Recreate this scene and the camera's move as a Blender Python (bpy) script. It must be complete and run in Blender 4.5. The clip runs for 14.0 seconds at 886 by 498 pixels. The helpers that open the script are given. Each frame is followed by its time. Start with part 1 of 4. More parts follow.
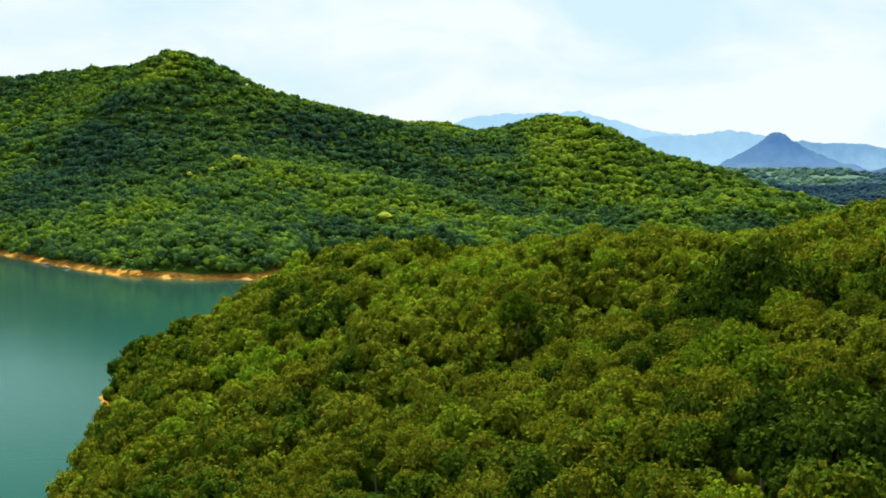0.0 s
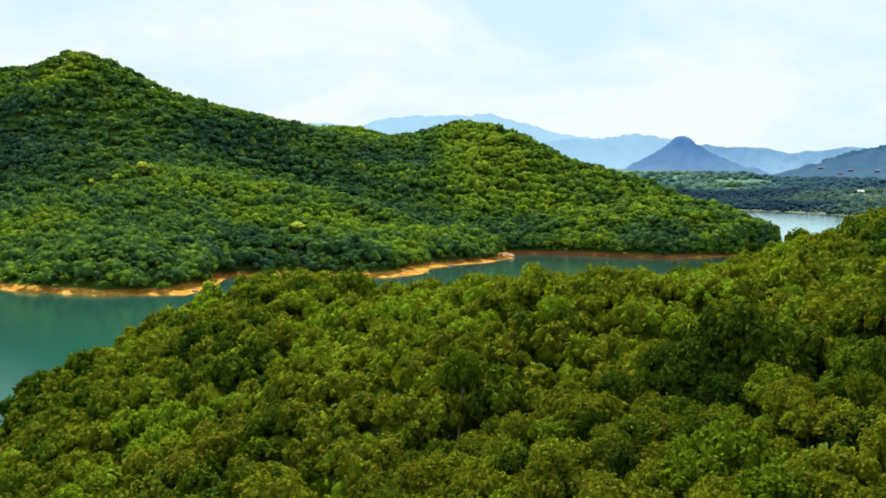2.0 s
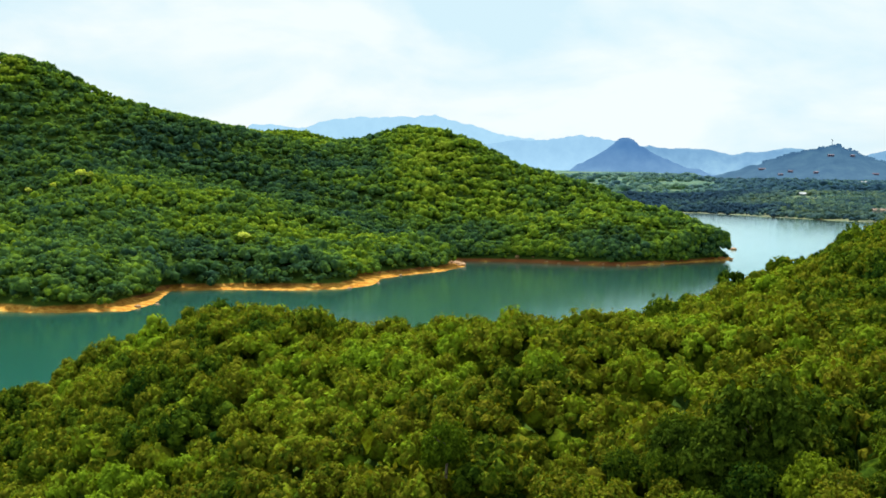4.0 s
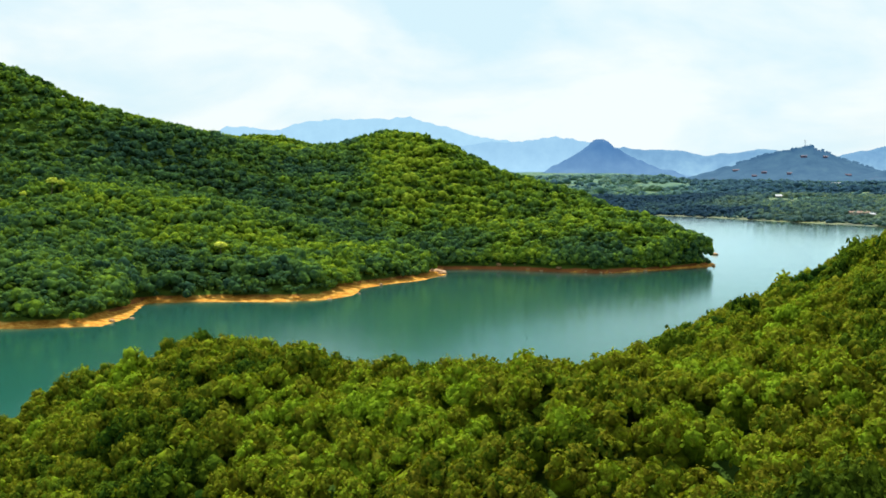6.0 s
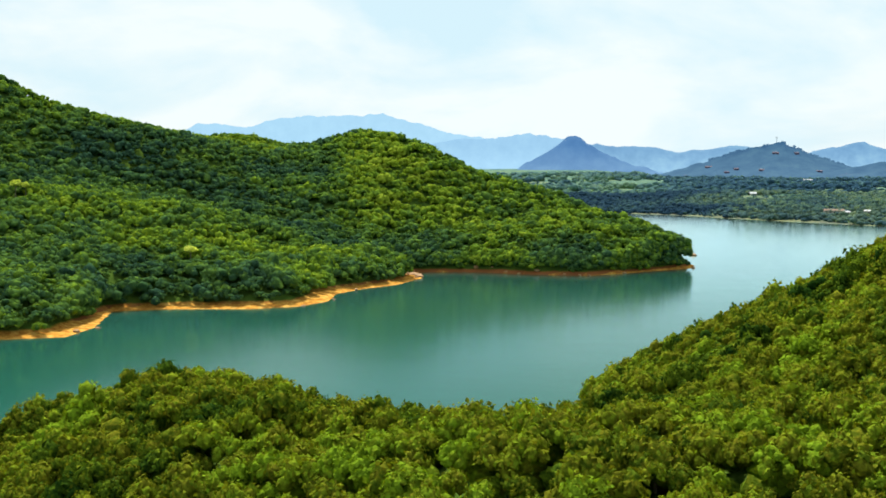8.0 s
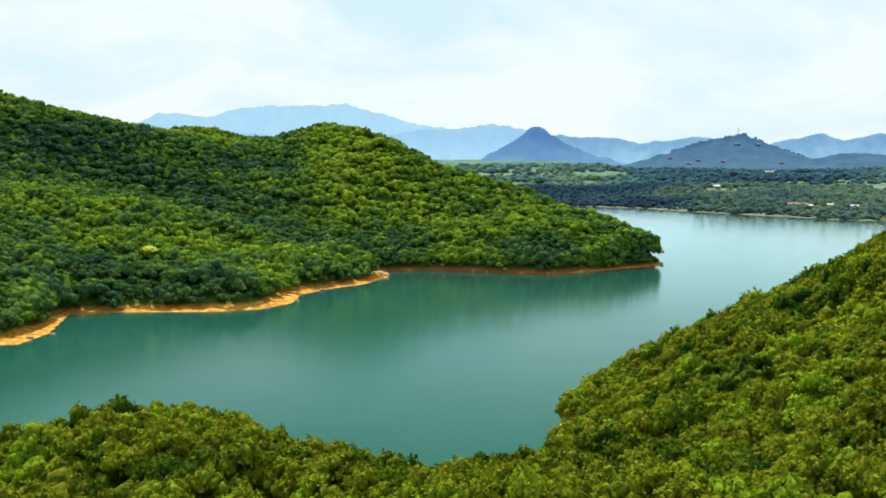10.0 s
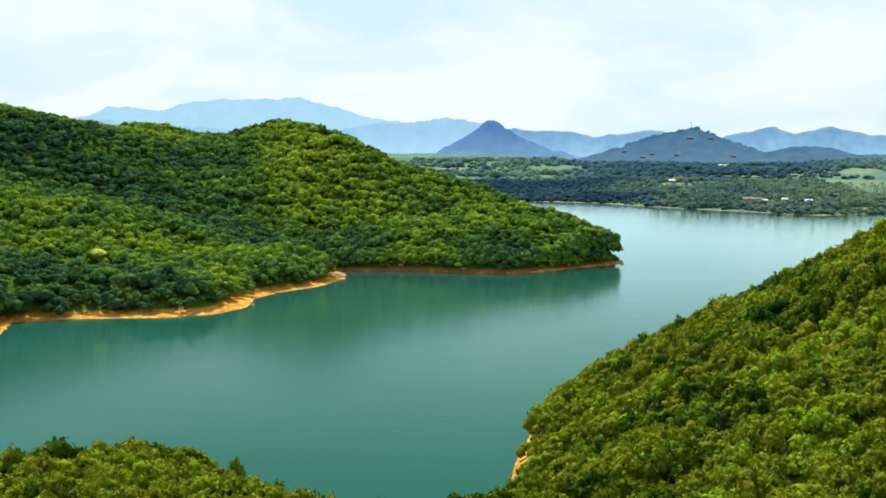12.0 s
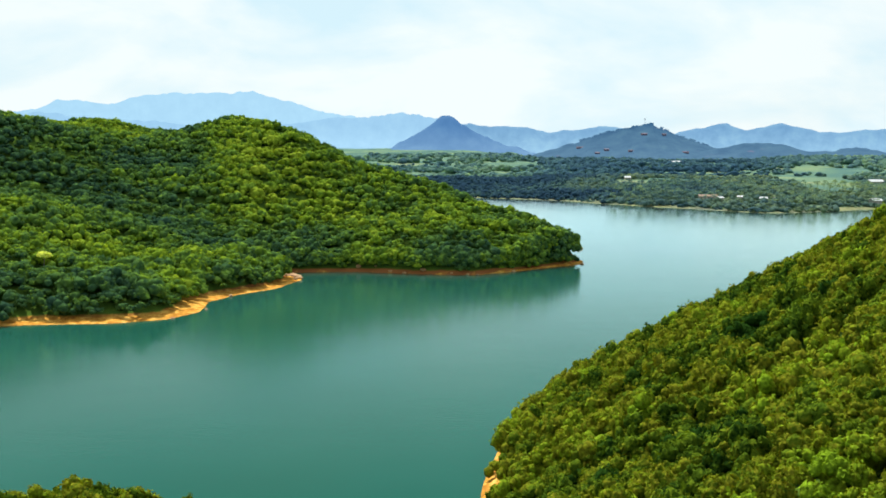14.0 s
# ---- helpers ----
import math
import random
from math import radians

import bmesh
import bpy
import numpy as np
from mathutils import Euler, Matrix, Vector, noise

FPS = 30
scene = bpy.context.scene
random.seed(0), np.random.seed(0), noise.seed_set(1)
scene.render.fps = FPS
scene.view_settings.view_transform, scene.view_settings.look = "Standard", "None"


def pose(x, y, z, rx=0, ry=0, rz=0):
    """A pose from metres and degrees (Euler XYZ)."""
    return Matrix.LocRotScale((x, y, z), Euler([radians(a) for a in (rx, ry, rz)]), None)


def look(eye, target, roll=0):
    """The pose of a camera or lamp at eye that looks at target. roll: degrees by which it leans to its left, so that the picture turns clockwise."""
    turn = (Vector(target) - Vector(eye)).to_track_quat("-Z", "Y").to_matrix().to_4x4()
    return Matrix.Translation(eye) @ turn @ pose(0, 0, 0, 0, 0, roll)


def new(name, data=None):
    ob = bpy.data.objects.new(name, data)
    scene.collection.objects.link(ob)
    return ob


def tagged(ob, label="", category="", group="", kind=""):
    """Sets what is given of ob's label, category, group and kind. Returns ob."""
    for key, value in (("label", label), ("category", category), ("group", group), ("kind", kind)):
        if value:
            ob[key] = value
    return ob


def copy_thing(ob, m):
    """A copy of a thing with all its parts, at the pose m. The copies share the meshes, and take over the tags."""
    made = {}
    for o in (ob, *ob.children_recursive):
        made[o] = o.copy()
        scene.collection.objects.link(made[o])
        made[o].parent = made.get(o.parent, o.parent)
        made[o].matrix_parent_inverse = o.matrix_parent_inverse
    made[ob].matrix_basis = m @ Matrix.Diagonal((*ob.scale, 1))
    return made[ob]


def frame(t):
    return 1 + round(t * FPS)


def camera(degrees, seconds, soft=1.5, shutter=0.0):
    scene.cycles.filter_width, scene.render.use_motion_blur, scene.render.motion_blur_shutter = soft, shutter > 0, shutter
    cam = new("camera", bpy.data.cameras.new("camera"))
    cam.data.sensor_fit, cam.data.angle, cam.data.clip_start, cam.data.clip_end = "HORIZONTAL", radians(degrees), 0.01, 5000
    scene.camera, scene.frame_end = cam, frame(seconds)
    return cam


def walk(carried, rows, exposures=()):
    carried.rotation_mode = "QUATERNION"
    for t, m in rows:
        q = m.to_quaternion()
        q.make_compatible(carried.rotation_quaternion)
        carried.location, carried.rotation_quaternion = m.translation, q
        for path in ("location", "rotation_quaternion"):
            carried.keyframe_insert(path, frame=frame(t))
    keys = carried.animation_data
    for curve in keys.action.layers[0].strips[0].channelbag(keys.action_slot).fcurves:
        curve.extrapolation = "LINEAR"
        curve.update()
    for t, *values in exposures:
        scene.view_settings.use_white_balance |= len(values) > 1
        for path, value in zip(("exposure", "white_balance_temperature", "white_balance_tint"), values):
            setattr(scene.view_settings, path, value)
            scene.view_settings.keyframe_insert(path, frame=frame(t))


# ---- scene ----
cam = camera(44.95, 14.0, 1.7)
PATH = [
    (0.0, look((23.87, -63.60, 41.32), (-5.90, 31.56, 33.74), 0.30)),
    (0.5, look((22.61, -61.17, 42.04), (-5.18, 34.60, 34.56), 0.50)),
    (1.0, look((21.32, -58.75, 42.93), (-4.39, 37.60, 35.49), 0.50)),
    (1.5, look((20.09, -56.44, 43.82), (-3.57, 40.44, 36.40), 0.50)),
    (2.0, look((18.96, -54.19, 44.73), (-2.76, 43.14, 37.33), 0.50)),
    (2.5, look((17.91, -51.92, 45.58), (-2.32, 45.73, 38.18), 0.50)),
    (3.0, look((16.83, -49.50, 46.37), (-1.96, 48.44, 39.02), 0.50)),
    (5.5, look((11.05, -39.25, 50.00), (-3.86, 59.36, 42.79), 0.20)),
    (6.0, look((10.14, -36.90, 50.53), (-4.23, 61.80, 43.39), 0.20)),
    (6.5, look((9.31, -34.31, 51.14), (-4.48, 64.48, 44.05), 0.20)),
    (7.0, look((8.51, -31.61, 51.78), (-4.72, 67.25, 44.62), 0.10)),
    (7.5, look((7.81, -28.90, 52.41), (-4.81, 70.03, 45.11), 0.20)),
    (8.0, look((7.15, -26.25, 52.92), (-4.74, 72.76, 45.45), 0.10)),
    (10.5, look((3.70, -14.39, 56.83), (-3.77, 84.96, 48.25), 0.20)),
    (11.0, look((3.20, -11.87, 57.31), (-3.24, 87.54, 48.59), 0.10)),
    (11.5, look((2.64, -9.42, 57.97), (-2.72, 90.04, 49.08), 0.00)),
    (12.0, look((2.00, -7.17, 58.59), (-2.26, 92.33, 49.57), 0.10)),
    (12.5, look((1.42, -4.93, 59.19), (-1.80, 94.60, 50.02), 0.10)),
    (13.0, look((0.85, -2.53, 59.77), (-1.29, 97.01, 50.42), 0.10)),
    (13.5, look((0.30, -0.03, 60.22), (-0.79, 99.52, 50.76), 0.20)),
    (14.0, look((-0.23, 2.55, 60.54), (-0.25, 102.10, 51.05), 0.30)),
]
walk(cam, PATH, [(0.0, 0.95), (14.0, 0.95)])

# ---- light ----
SUN_EL, SUN_AZ = radians(54), radians(338)      # azimuth clockwise from +y
world = bpy.data.worlds.new("world")
scene.world = world
world.use_nodes = True
wn, wl = world.node_tree.nodes, world.node_tree.links
wn.clear()


def wnode(kind, **kw):
    n = wn.new(kind)
    for k, v in kw.items():
        n.inputs[k].default_value = v
    return n


sky = wn.new("ShaderNodeTexSky")
sky.sky_type, sky.sun_disc = "NISHITA", False
sky.sun_elevation, sky.sun_rotation = SUN_EL, SUN_AZ
sky.air_density, sky.dust_density = 1.0, 1.5
sky_bg = wnode("ShaderNodeBackground", Strength=0.06)
wl.new(sky.outputs[0], sky_bg.inputs["Color"])
coord = wn.new("ShaderNodeTexCoord")
stretch = wn.new("ShaderNodeMapping")
stretch.inputs["Scale"].default_value = (1.0, 1.0, 2.5)
stretch.inputs["Rotation"].default_value = (0, 0, radians(24))
wl.new(coord.outputs["Generated"], stretch.inputs["Vector"])
puffs = wnode("ShaderNodeTexNoise", Scale=2.6, Detail=7.0, Roughness=0.52, Distortion=0.35)
wl.new(stretch.outputs[0], puffs.inputs["Vector"])
cover = wn.new("ShaderNodeValToRGB")
cover.color_ramp.elements[0].position, cover.color_ramp.elements[1].position = 0.32, 0.52
cover.color_ramp.elements[0].color = (0.90, 0.90, 0.90, 1)
wl.new(puffs.outputs["Fac"], cover.inputs["Fac"])
tone = wn.new("ShaderNodeValToRGB")
tone.color_ramp.elements[0].color = (0.67, 0.88, 0.97, 1)
tone.color_ramp.elements[1].color = (0.90, 0.985, 0.99, 1)
tone.color_ramp.elements[0].position, tone.color_ramp.elements[1].position = 0.34, 0.54
puffs2 = wnode("ShaderNodeTexNoise", Scale=4.2, Detail=8.0, Roughness=0.55, Distortion=0.3)
wl.new(stretch.outputs[0], puffs2.inputs["Vector"])
wl.new(puffs2.outputs["Fac"], tone.inputs["Fac"])
cloud_bg = wnode("ShaderNodeBackground", Strength=0.53)
wl.new(tone.outputs["Color"], cloud_bg.inputs["Color"])
mixed = wn.new("ShaderNodeMixShader")
wl.new(cover.outputs["Color"], mixed.inputs["Fac"])
wl.new(sky_bg.outputs[0], mixed.inputs[1])
wl.new(cloud_bg.outputs[0], mixed.inputs[2])
wout = wn.new("ShaderNodeOutputWorld")
wl.new(mixed.outputs[0], wout.inputs["Surface"])

sun = new("sun", bpy.data.lights.new("sun", "SUN"))
sun.data.energy, sun.data.angle, sun.data.color = 4.4, radians(0.6), (1.0, 0.94, 0.82)
to_sun = Vector((math.sin(SUN_AZ) * math.cos(SUN_EL), math.cos(SUN_AZ) * math.cos(SUN_EL), math.sin(SUN_EL)))
sun.matrix_world = look(to_sun * 500, (0, 0, 0))


# ---- materials ----
def material(name):
    m = bpy.data.materials.new(name)
    m.use_nodes = True
    m.node_tree.nodes.clear()
    return m, m.node_tree.nodes, m.node_tree.links


def node(nodes, kind, **kw):
    n = nodes.new(kind)
    for k, v in kw.items():
        n.inputs[k.replace("_", " ")].default_value = v
    return n


def ramp(nodes, stops):
    r = nodes.new("ShaderNodeValToRGB")
    e = r.color_ramp.elements
    while len(e) < len(stops):
        e.new(0.5)
    for el, (p, c) in zip(e, stops):
        el.position, el.color = p, (*c, 1)
    return r


def finish(nodes, links, shader):
    out = nodes.new("ShaderNodeOutputMaterial")
    links.new(shader, out.inputs["Surface"])


def noise_at(nodes, links, scale, detail=4.0, rough=0.55, vec=None):
    n = node(nodes, "ShaderNodeTexNoise", Scale=scale, Detail=detail, Roughness=rough)
    if vec is None:
        vec = nodes.new("ShaderNodeNewGeometry").outputs["Position"]
    links.new(vec, n.inputs["Vector"])
    return n.outputs["Fac"]


def math_node(nodes, links, op, a, b, clamp=False):
    n = nodes.new("ShaderNodeMath")
    n.operation, n.use_clamp = op, clamp
    for i, v in enumerate((a, b)):
        if isinstance(v, (int, float)):
            n.inputs[i].default_value = v
        else:
            links.new(v, n.inputs[i])
    return n.outputs[0]


def leaf_material(name, stops, patch, grain, through_leaf=0.2, gap_shade=0.42, spread=1.6, single=0.5, relief=0.9):
    """Foliage: a colour of its own for each tree, broad patches of the forest, and sprays of leaves with shade painted
    between them and highlights on them.
    """
    m, n, l = material(name)
    tint = n.new("ShaderNodeAttribute")
    tint.attribute_name = "tint"
    tone_and_shade = n.new("ShaderNodeAttribute")
    tone_and_shade.attribute_name = "tone_and_shade"
    info = n.new("ShaderNodeObjectInfo")
    geo = n.new("ShaderNodeNewGeometry")
    pos = geo.outputs["Position"]
    own = math_node(n, l, "FRACT", math_node(n, l, "ADD", tint.outputs["Fac"], info.outputs["Random"]), 0)
    broad = math_node(n, l, "MULTIPLY", math_node(n, l, "SUBTRACT", noise_at(n, l, patch, 3.0, 0.6, pos), 0.5), spread)
    leaf = math_node(n, l, "MULTIPLY", math_node(n, l, "SUBTRACT", geo.outputs["Random Per Island"], 0.5), 0.34)
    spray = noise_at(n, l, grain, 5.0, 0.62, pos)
    fac = math_node(n, l, "ADD", math_node(n, l, "ADD", math_node(n, l, "MULTIPLY", own, single), broad), math_node(n, l, "ADD", leaf, 0.5 - single / 2))
    fac = math_node(n, l, "ADD", fac, tone_and_shade.outputs["Fac"])
    fac = math_node(n, l, "ADD", fac, math_node(n, l, "MULTIPLY", math_node(n, l, "SUBTRACT", spray, 0.5), 0.7), True)
    col = ramp(n, stops)
    l.new(fac, col.inputs["Fac"])
    # shade between the sprays and light on them, put into the colour
    spray_shading = ramp(n, [(0.36, (gap_shade, gap_shade, gap_shade)), (0.50, (0.98, 0.98, 0.98)), (0.64, (1.32, 1.3, 1.2))])
    l.new(spray, spray_shading.inputs["Fac"])
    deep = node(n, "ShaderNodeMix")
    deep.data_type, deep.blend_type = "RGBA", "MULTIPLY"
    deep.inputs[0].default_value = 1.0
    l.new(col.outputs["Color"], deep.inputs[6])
    l.new(spray_shading.outputs["Color"], deep.inputs[7])
    p = node(n, "ShaderNodeBsdfPrincipled", Roughness=0.9)
    p.inputs["Specular IOR Level"].default_value = 0.0
    l.new(deep.outputs[2], p.inputs["Base Color"])
    bump = node(n, "ShaderNodeBump", Strength=relief, Distance=1.1 / grain)
    l.new(spray, bump.inputs["Height"])
    l.new(bump.outputs[0], p.inputs["Normal"])
    back = n.new("ShaderNodeBsdfTranslucent")
    warm = node(n, "ShaderNodeMix")
    warm.data_type, warm.blend_type = "RGBA", "MULTIPLY"
    warm.inputs[0].default_value = 1.0
    l.new(deep.outputs[2], warm.inputs[6])
    warm.inputs[7].default_value = (1.5, 1.45, 0.6, 1)
    l.new(warm.outputs[2], back.inputs["Color"])
    mix = node(n, "ShaderNodeMixShader", Fac=through_leaf)
    l.new(p.outputs[0], mix.inputs[1])
    l.new(back.outputs[0], mix.inputs[2])
    finish(n, l, mix.outputs[0])
    return m


NEAR_GREENS = [(0.0, (0.014, 0.040, 0.006)), (0.22, (0.044, 0.082, 0.007)), (0.44, (0.084, 0.130, 0.009)), (0.58, (0.130, 0.134, 0.011)),
               (0.74, (0.136, 0.178, 0.011)), (1.0, (0.138, 0.228, 0.013))]
CLOSE_GREENS = [(0.0, (0.010, 0.030, 0.005)), (0.22, (0.034, 0.066, 0.006)), (0.44, (0.070, 0.110, 0.008)), (0.58, (0.124, 0.116, 0.010)),
                (0.74, (0.122, 0.158, 0.010)), (1.0, (0.130, 0.215, 0.012))]
# hill and far greens are shifted towards blue, which paints haze into them
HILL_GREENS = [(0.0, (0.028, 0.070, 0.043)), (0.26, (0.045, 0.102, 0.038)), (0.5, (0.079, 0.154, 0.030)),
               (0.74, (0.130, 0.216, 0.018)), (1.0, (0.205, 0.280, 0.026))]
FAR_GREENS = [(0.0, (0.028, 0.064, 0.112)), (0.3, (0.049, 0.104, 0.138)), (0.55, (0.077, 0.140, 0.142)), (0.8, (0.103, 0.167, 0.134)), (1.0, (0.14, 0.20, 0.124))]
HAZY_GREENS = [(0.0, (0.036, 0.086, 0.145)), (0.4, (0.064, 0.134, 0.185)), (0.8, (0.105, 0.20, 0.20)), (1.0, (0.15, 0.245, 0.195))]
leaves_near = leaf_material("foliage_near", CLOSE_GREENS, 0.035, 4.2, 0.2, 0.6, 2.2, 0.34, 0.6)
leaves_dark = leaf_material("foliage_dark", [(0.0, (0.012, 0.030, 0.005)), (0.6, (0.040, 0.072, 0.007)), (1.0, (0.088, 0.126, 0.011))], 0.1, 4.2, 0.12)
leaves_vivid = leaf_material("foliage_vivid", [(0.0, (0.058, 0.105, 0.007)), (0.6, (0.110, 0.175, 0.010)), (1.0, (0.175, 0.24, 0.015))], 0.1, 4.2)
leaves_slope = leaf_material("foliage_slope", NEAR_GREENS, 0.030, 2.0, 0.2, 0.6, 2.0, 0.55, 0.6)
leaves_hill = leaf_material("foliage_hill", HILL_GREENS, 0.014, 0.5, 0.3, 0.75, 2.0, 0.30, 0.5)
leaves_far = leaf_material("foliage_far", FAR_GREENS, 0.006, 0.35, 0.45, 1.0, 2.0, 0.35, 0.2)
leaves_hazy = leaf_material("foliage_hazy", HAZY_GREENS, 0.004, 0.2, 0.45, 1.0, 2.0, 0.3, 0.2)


def bark_material():
    m, n, l = material("bark")
    c = ramp(n, [(0.3, (0.09, 0.065, 0.045)), (0.7, (0.22, 0.18, 0.14))])
    l.new(noise_at(n, l, 6.0, 6.0), c.inputs["Fac"])
    p = node(n, "ShaderNodeBsdfPrincipled", Roughness=0.9)
    l.new(c.outputs["Color"], p.inputs["Base Color"])
    finish(n, l, p.outputs[0])
    return m


bark = bark_material()


def ground_material():
    """Orange sandy soil near the water line, leaf litter and low scrub above it."""
    m, n, l = material("ground_soil_and_scrub")
    geo = n.new("ShaderNodeNewGeometry")
    pos = geo.outputs["Position"]
    height = n.new("ShaderNodeSeparateXYZ")
    l.new(pos, height.inputs[0])
    sand = ramp(n, [(0.30, (0.17, 0.062, 0.014)), (0.47, (0.38, 0.180, 0.030)), (0.58, (0.50, 0.275, 0.058)), (0.72, (0.60, 0.39, 0.12))])
    l.new(noise_at(n, l, 0.35, 8.0, 0.65, pos), sand.inputs["Fac"])
    scrub = ramp(n, [(0.3, (0.028, 0.060, 0.012)), (0.55, (0.055, 0.100, 0.016)), (0.8, (0.090, 0.140, 0.018))])
    l.new(noise_at(n, l, 0.12, 8.0, 0.6, pos), scrub.inputs["Fac"])
    edge = math_node(n, l, "ADD", height.outputs["Z"], math_node(n, l, "MULTIPLY", math_node(n, l, "SUBTRACT", noise_at(n, l, 0.06, 5.0, 0.6, pos), 0.5), 2.4))
    fac = math_node(n, l, "DIVIDE", math_node(n, l, "SUBTRACT", edge, 1.4), 0.6, True)
    fac = math_node(n, l, "MAXIMUM", fac, math_node(n, l, "MULTIPLY", math_node(n, l, "DIVIDE", math_node(n, l, "SUBTRACT", height.outputs["Y"], 880.0), 40.0, True), 0.85))
    # grass and fields on the far flat shore, with haze painted in as a bluer colour
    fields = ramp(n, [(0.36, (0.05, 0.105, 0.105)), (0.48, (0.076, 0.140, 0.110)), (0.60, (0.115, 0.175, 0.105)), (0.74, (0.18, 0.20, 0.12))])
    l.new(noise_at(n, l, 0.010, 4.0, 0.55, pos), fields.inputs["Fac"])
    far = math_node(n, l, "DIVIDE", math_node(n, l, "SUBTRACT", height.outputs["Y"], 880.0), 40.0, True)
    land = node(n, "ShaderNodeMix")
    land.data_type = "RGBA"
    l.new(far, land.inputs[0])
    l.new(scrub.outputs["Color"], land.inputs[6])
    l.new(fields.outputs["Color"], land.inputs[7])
    # cut banks show raw red earth, painted darker to add to their shade
    tilt = n.new("ShaderNodeSeparateXYZ")
    l.new(geo.outputs["True Normal"], tilt.inputs[0])
    cut = math_node(n, l, "DIVIDE", math_node(n, l, "SUBTRACT", 0.87, tilt.outputs["Z"]), 0.12, True)
    earth = node(n, "ShaderNodeMix")
    earth.data_type = "RGBA"
    l.new(cut, earth.inputs[0])
    l.new(sand.outputs["Color"], earth.inputs[6])
    earth.inputs[7].default_value = (0.22, 0.085, 0.030, 1)
    mix = node(n, "ShaderNodeMix")
    mix.data_type = "RGBA"
    l.new(fac, mix.inputs[0])
    l.new(earth.outputs[2], mix.inputs[6])
    l.new(land.outputs[2], mix.inputs[7])
    p = node(n, "ShaderNodeBsdfPrincipled", Roughness=1.0)
    p.inputs["Specular IOR Level"].default_value = 0.0
    l.new(mix.outputs[2], p.inputs["Base Color"])
    bump = node(n, "ShaderNodeBump", Strength=0.8, Distance=0.5)
    l.new(noise_at(n, l, 0.8, 8.0, 0.65, pos), bump.inputs["Height"])
    l.new(bump.outputs[0], p.inputs["Normal"])
    finish(n, l, p.outputs[0])
    return m


def water_material():
    """Green silty water; the sky takes over towards grazing view."""
    m, n, l = material("reservoir_water")
    pos = n.new("ShaderNodeNewGeometry").outputs["Position"]
    mp = n.new("ShaderNodeMapping")
    mp.inputs["Scale"].default_value = (1.0, 1.8, 1.0)
    mp.inputs["Rotation"].default_value = (0, 0, 0.5)
    l.new(pos, mp.inputs["Vector"])
    wave = math_node(n, l, "ADD", noise_at(n, l, 0.45, 5.0, 0.6, mp.outputs[0]), math_node(n, l, "MULTIPLY", noise_at(n, l, 0.03, 3.0, 0.5, mp.outputs[0]), 2.0))
    bump = node(n, "ShaderNodeBump", Strength=0.05, Distance=0.6)
    l.new(wave, bump.inputs["Height"])
    c = ramp(n, [(0.3, (0.004, 0.050, 0.035)), (0.7, (0.006, 0.065, 0.050))])
    l.new(noise_at(n, l, 0.006, 4.0, 0.5, pos), c.inputs["Fac"])
    body = node(n, "ShaderNodeBsdfDiffuse")
    l.new(c.outputs["Color"], body.inputs["Color"])
    gloss = node(n, "ShaderNodeBsdfGlossy", Roughness=0.11)
    gloss.inputs["Color"].default_value = (0.74, 0.96, 0.98, 1)
    l.new(bump.outputs[0], gloss.inputs["Normal"])
    view = node(n, "ShaderNodeLayerWeight", Blend=0.5)
    l.new(bump.outputs[0], view.inputs["Normal"])
    fac = math_node(n, l, "MULTIPLY", math_node(n, l, "POWER", view.outputs["Facing"], 10.0), 1.95, True)
    mix = n.new("ShaderNodeMixShader")
    l.new(fac, mix.inputs[0])
    l.new(body.outputs[0], mix.inputs[1])
    l.new(gloss.outputs[0], mix.inputs[2])
    finish(n, l, mix.outputs[0])
    return m


ground_mat, water_mat = ground_material(), water_material()


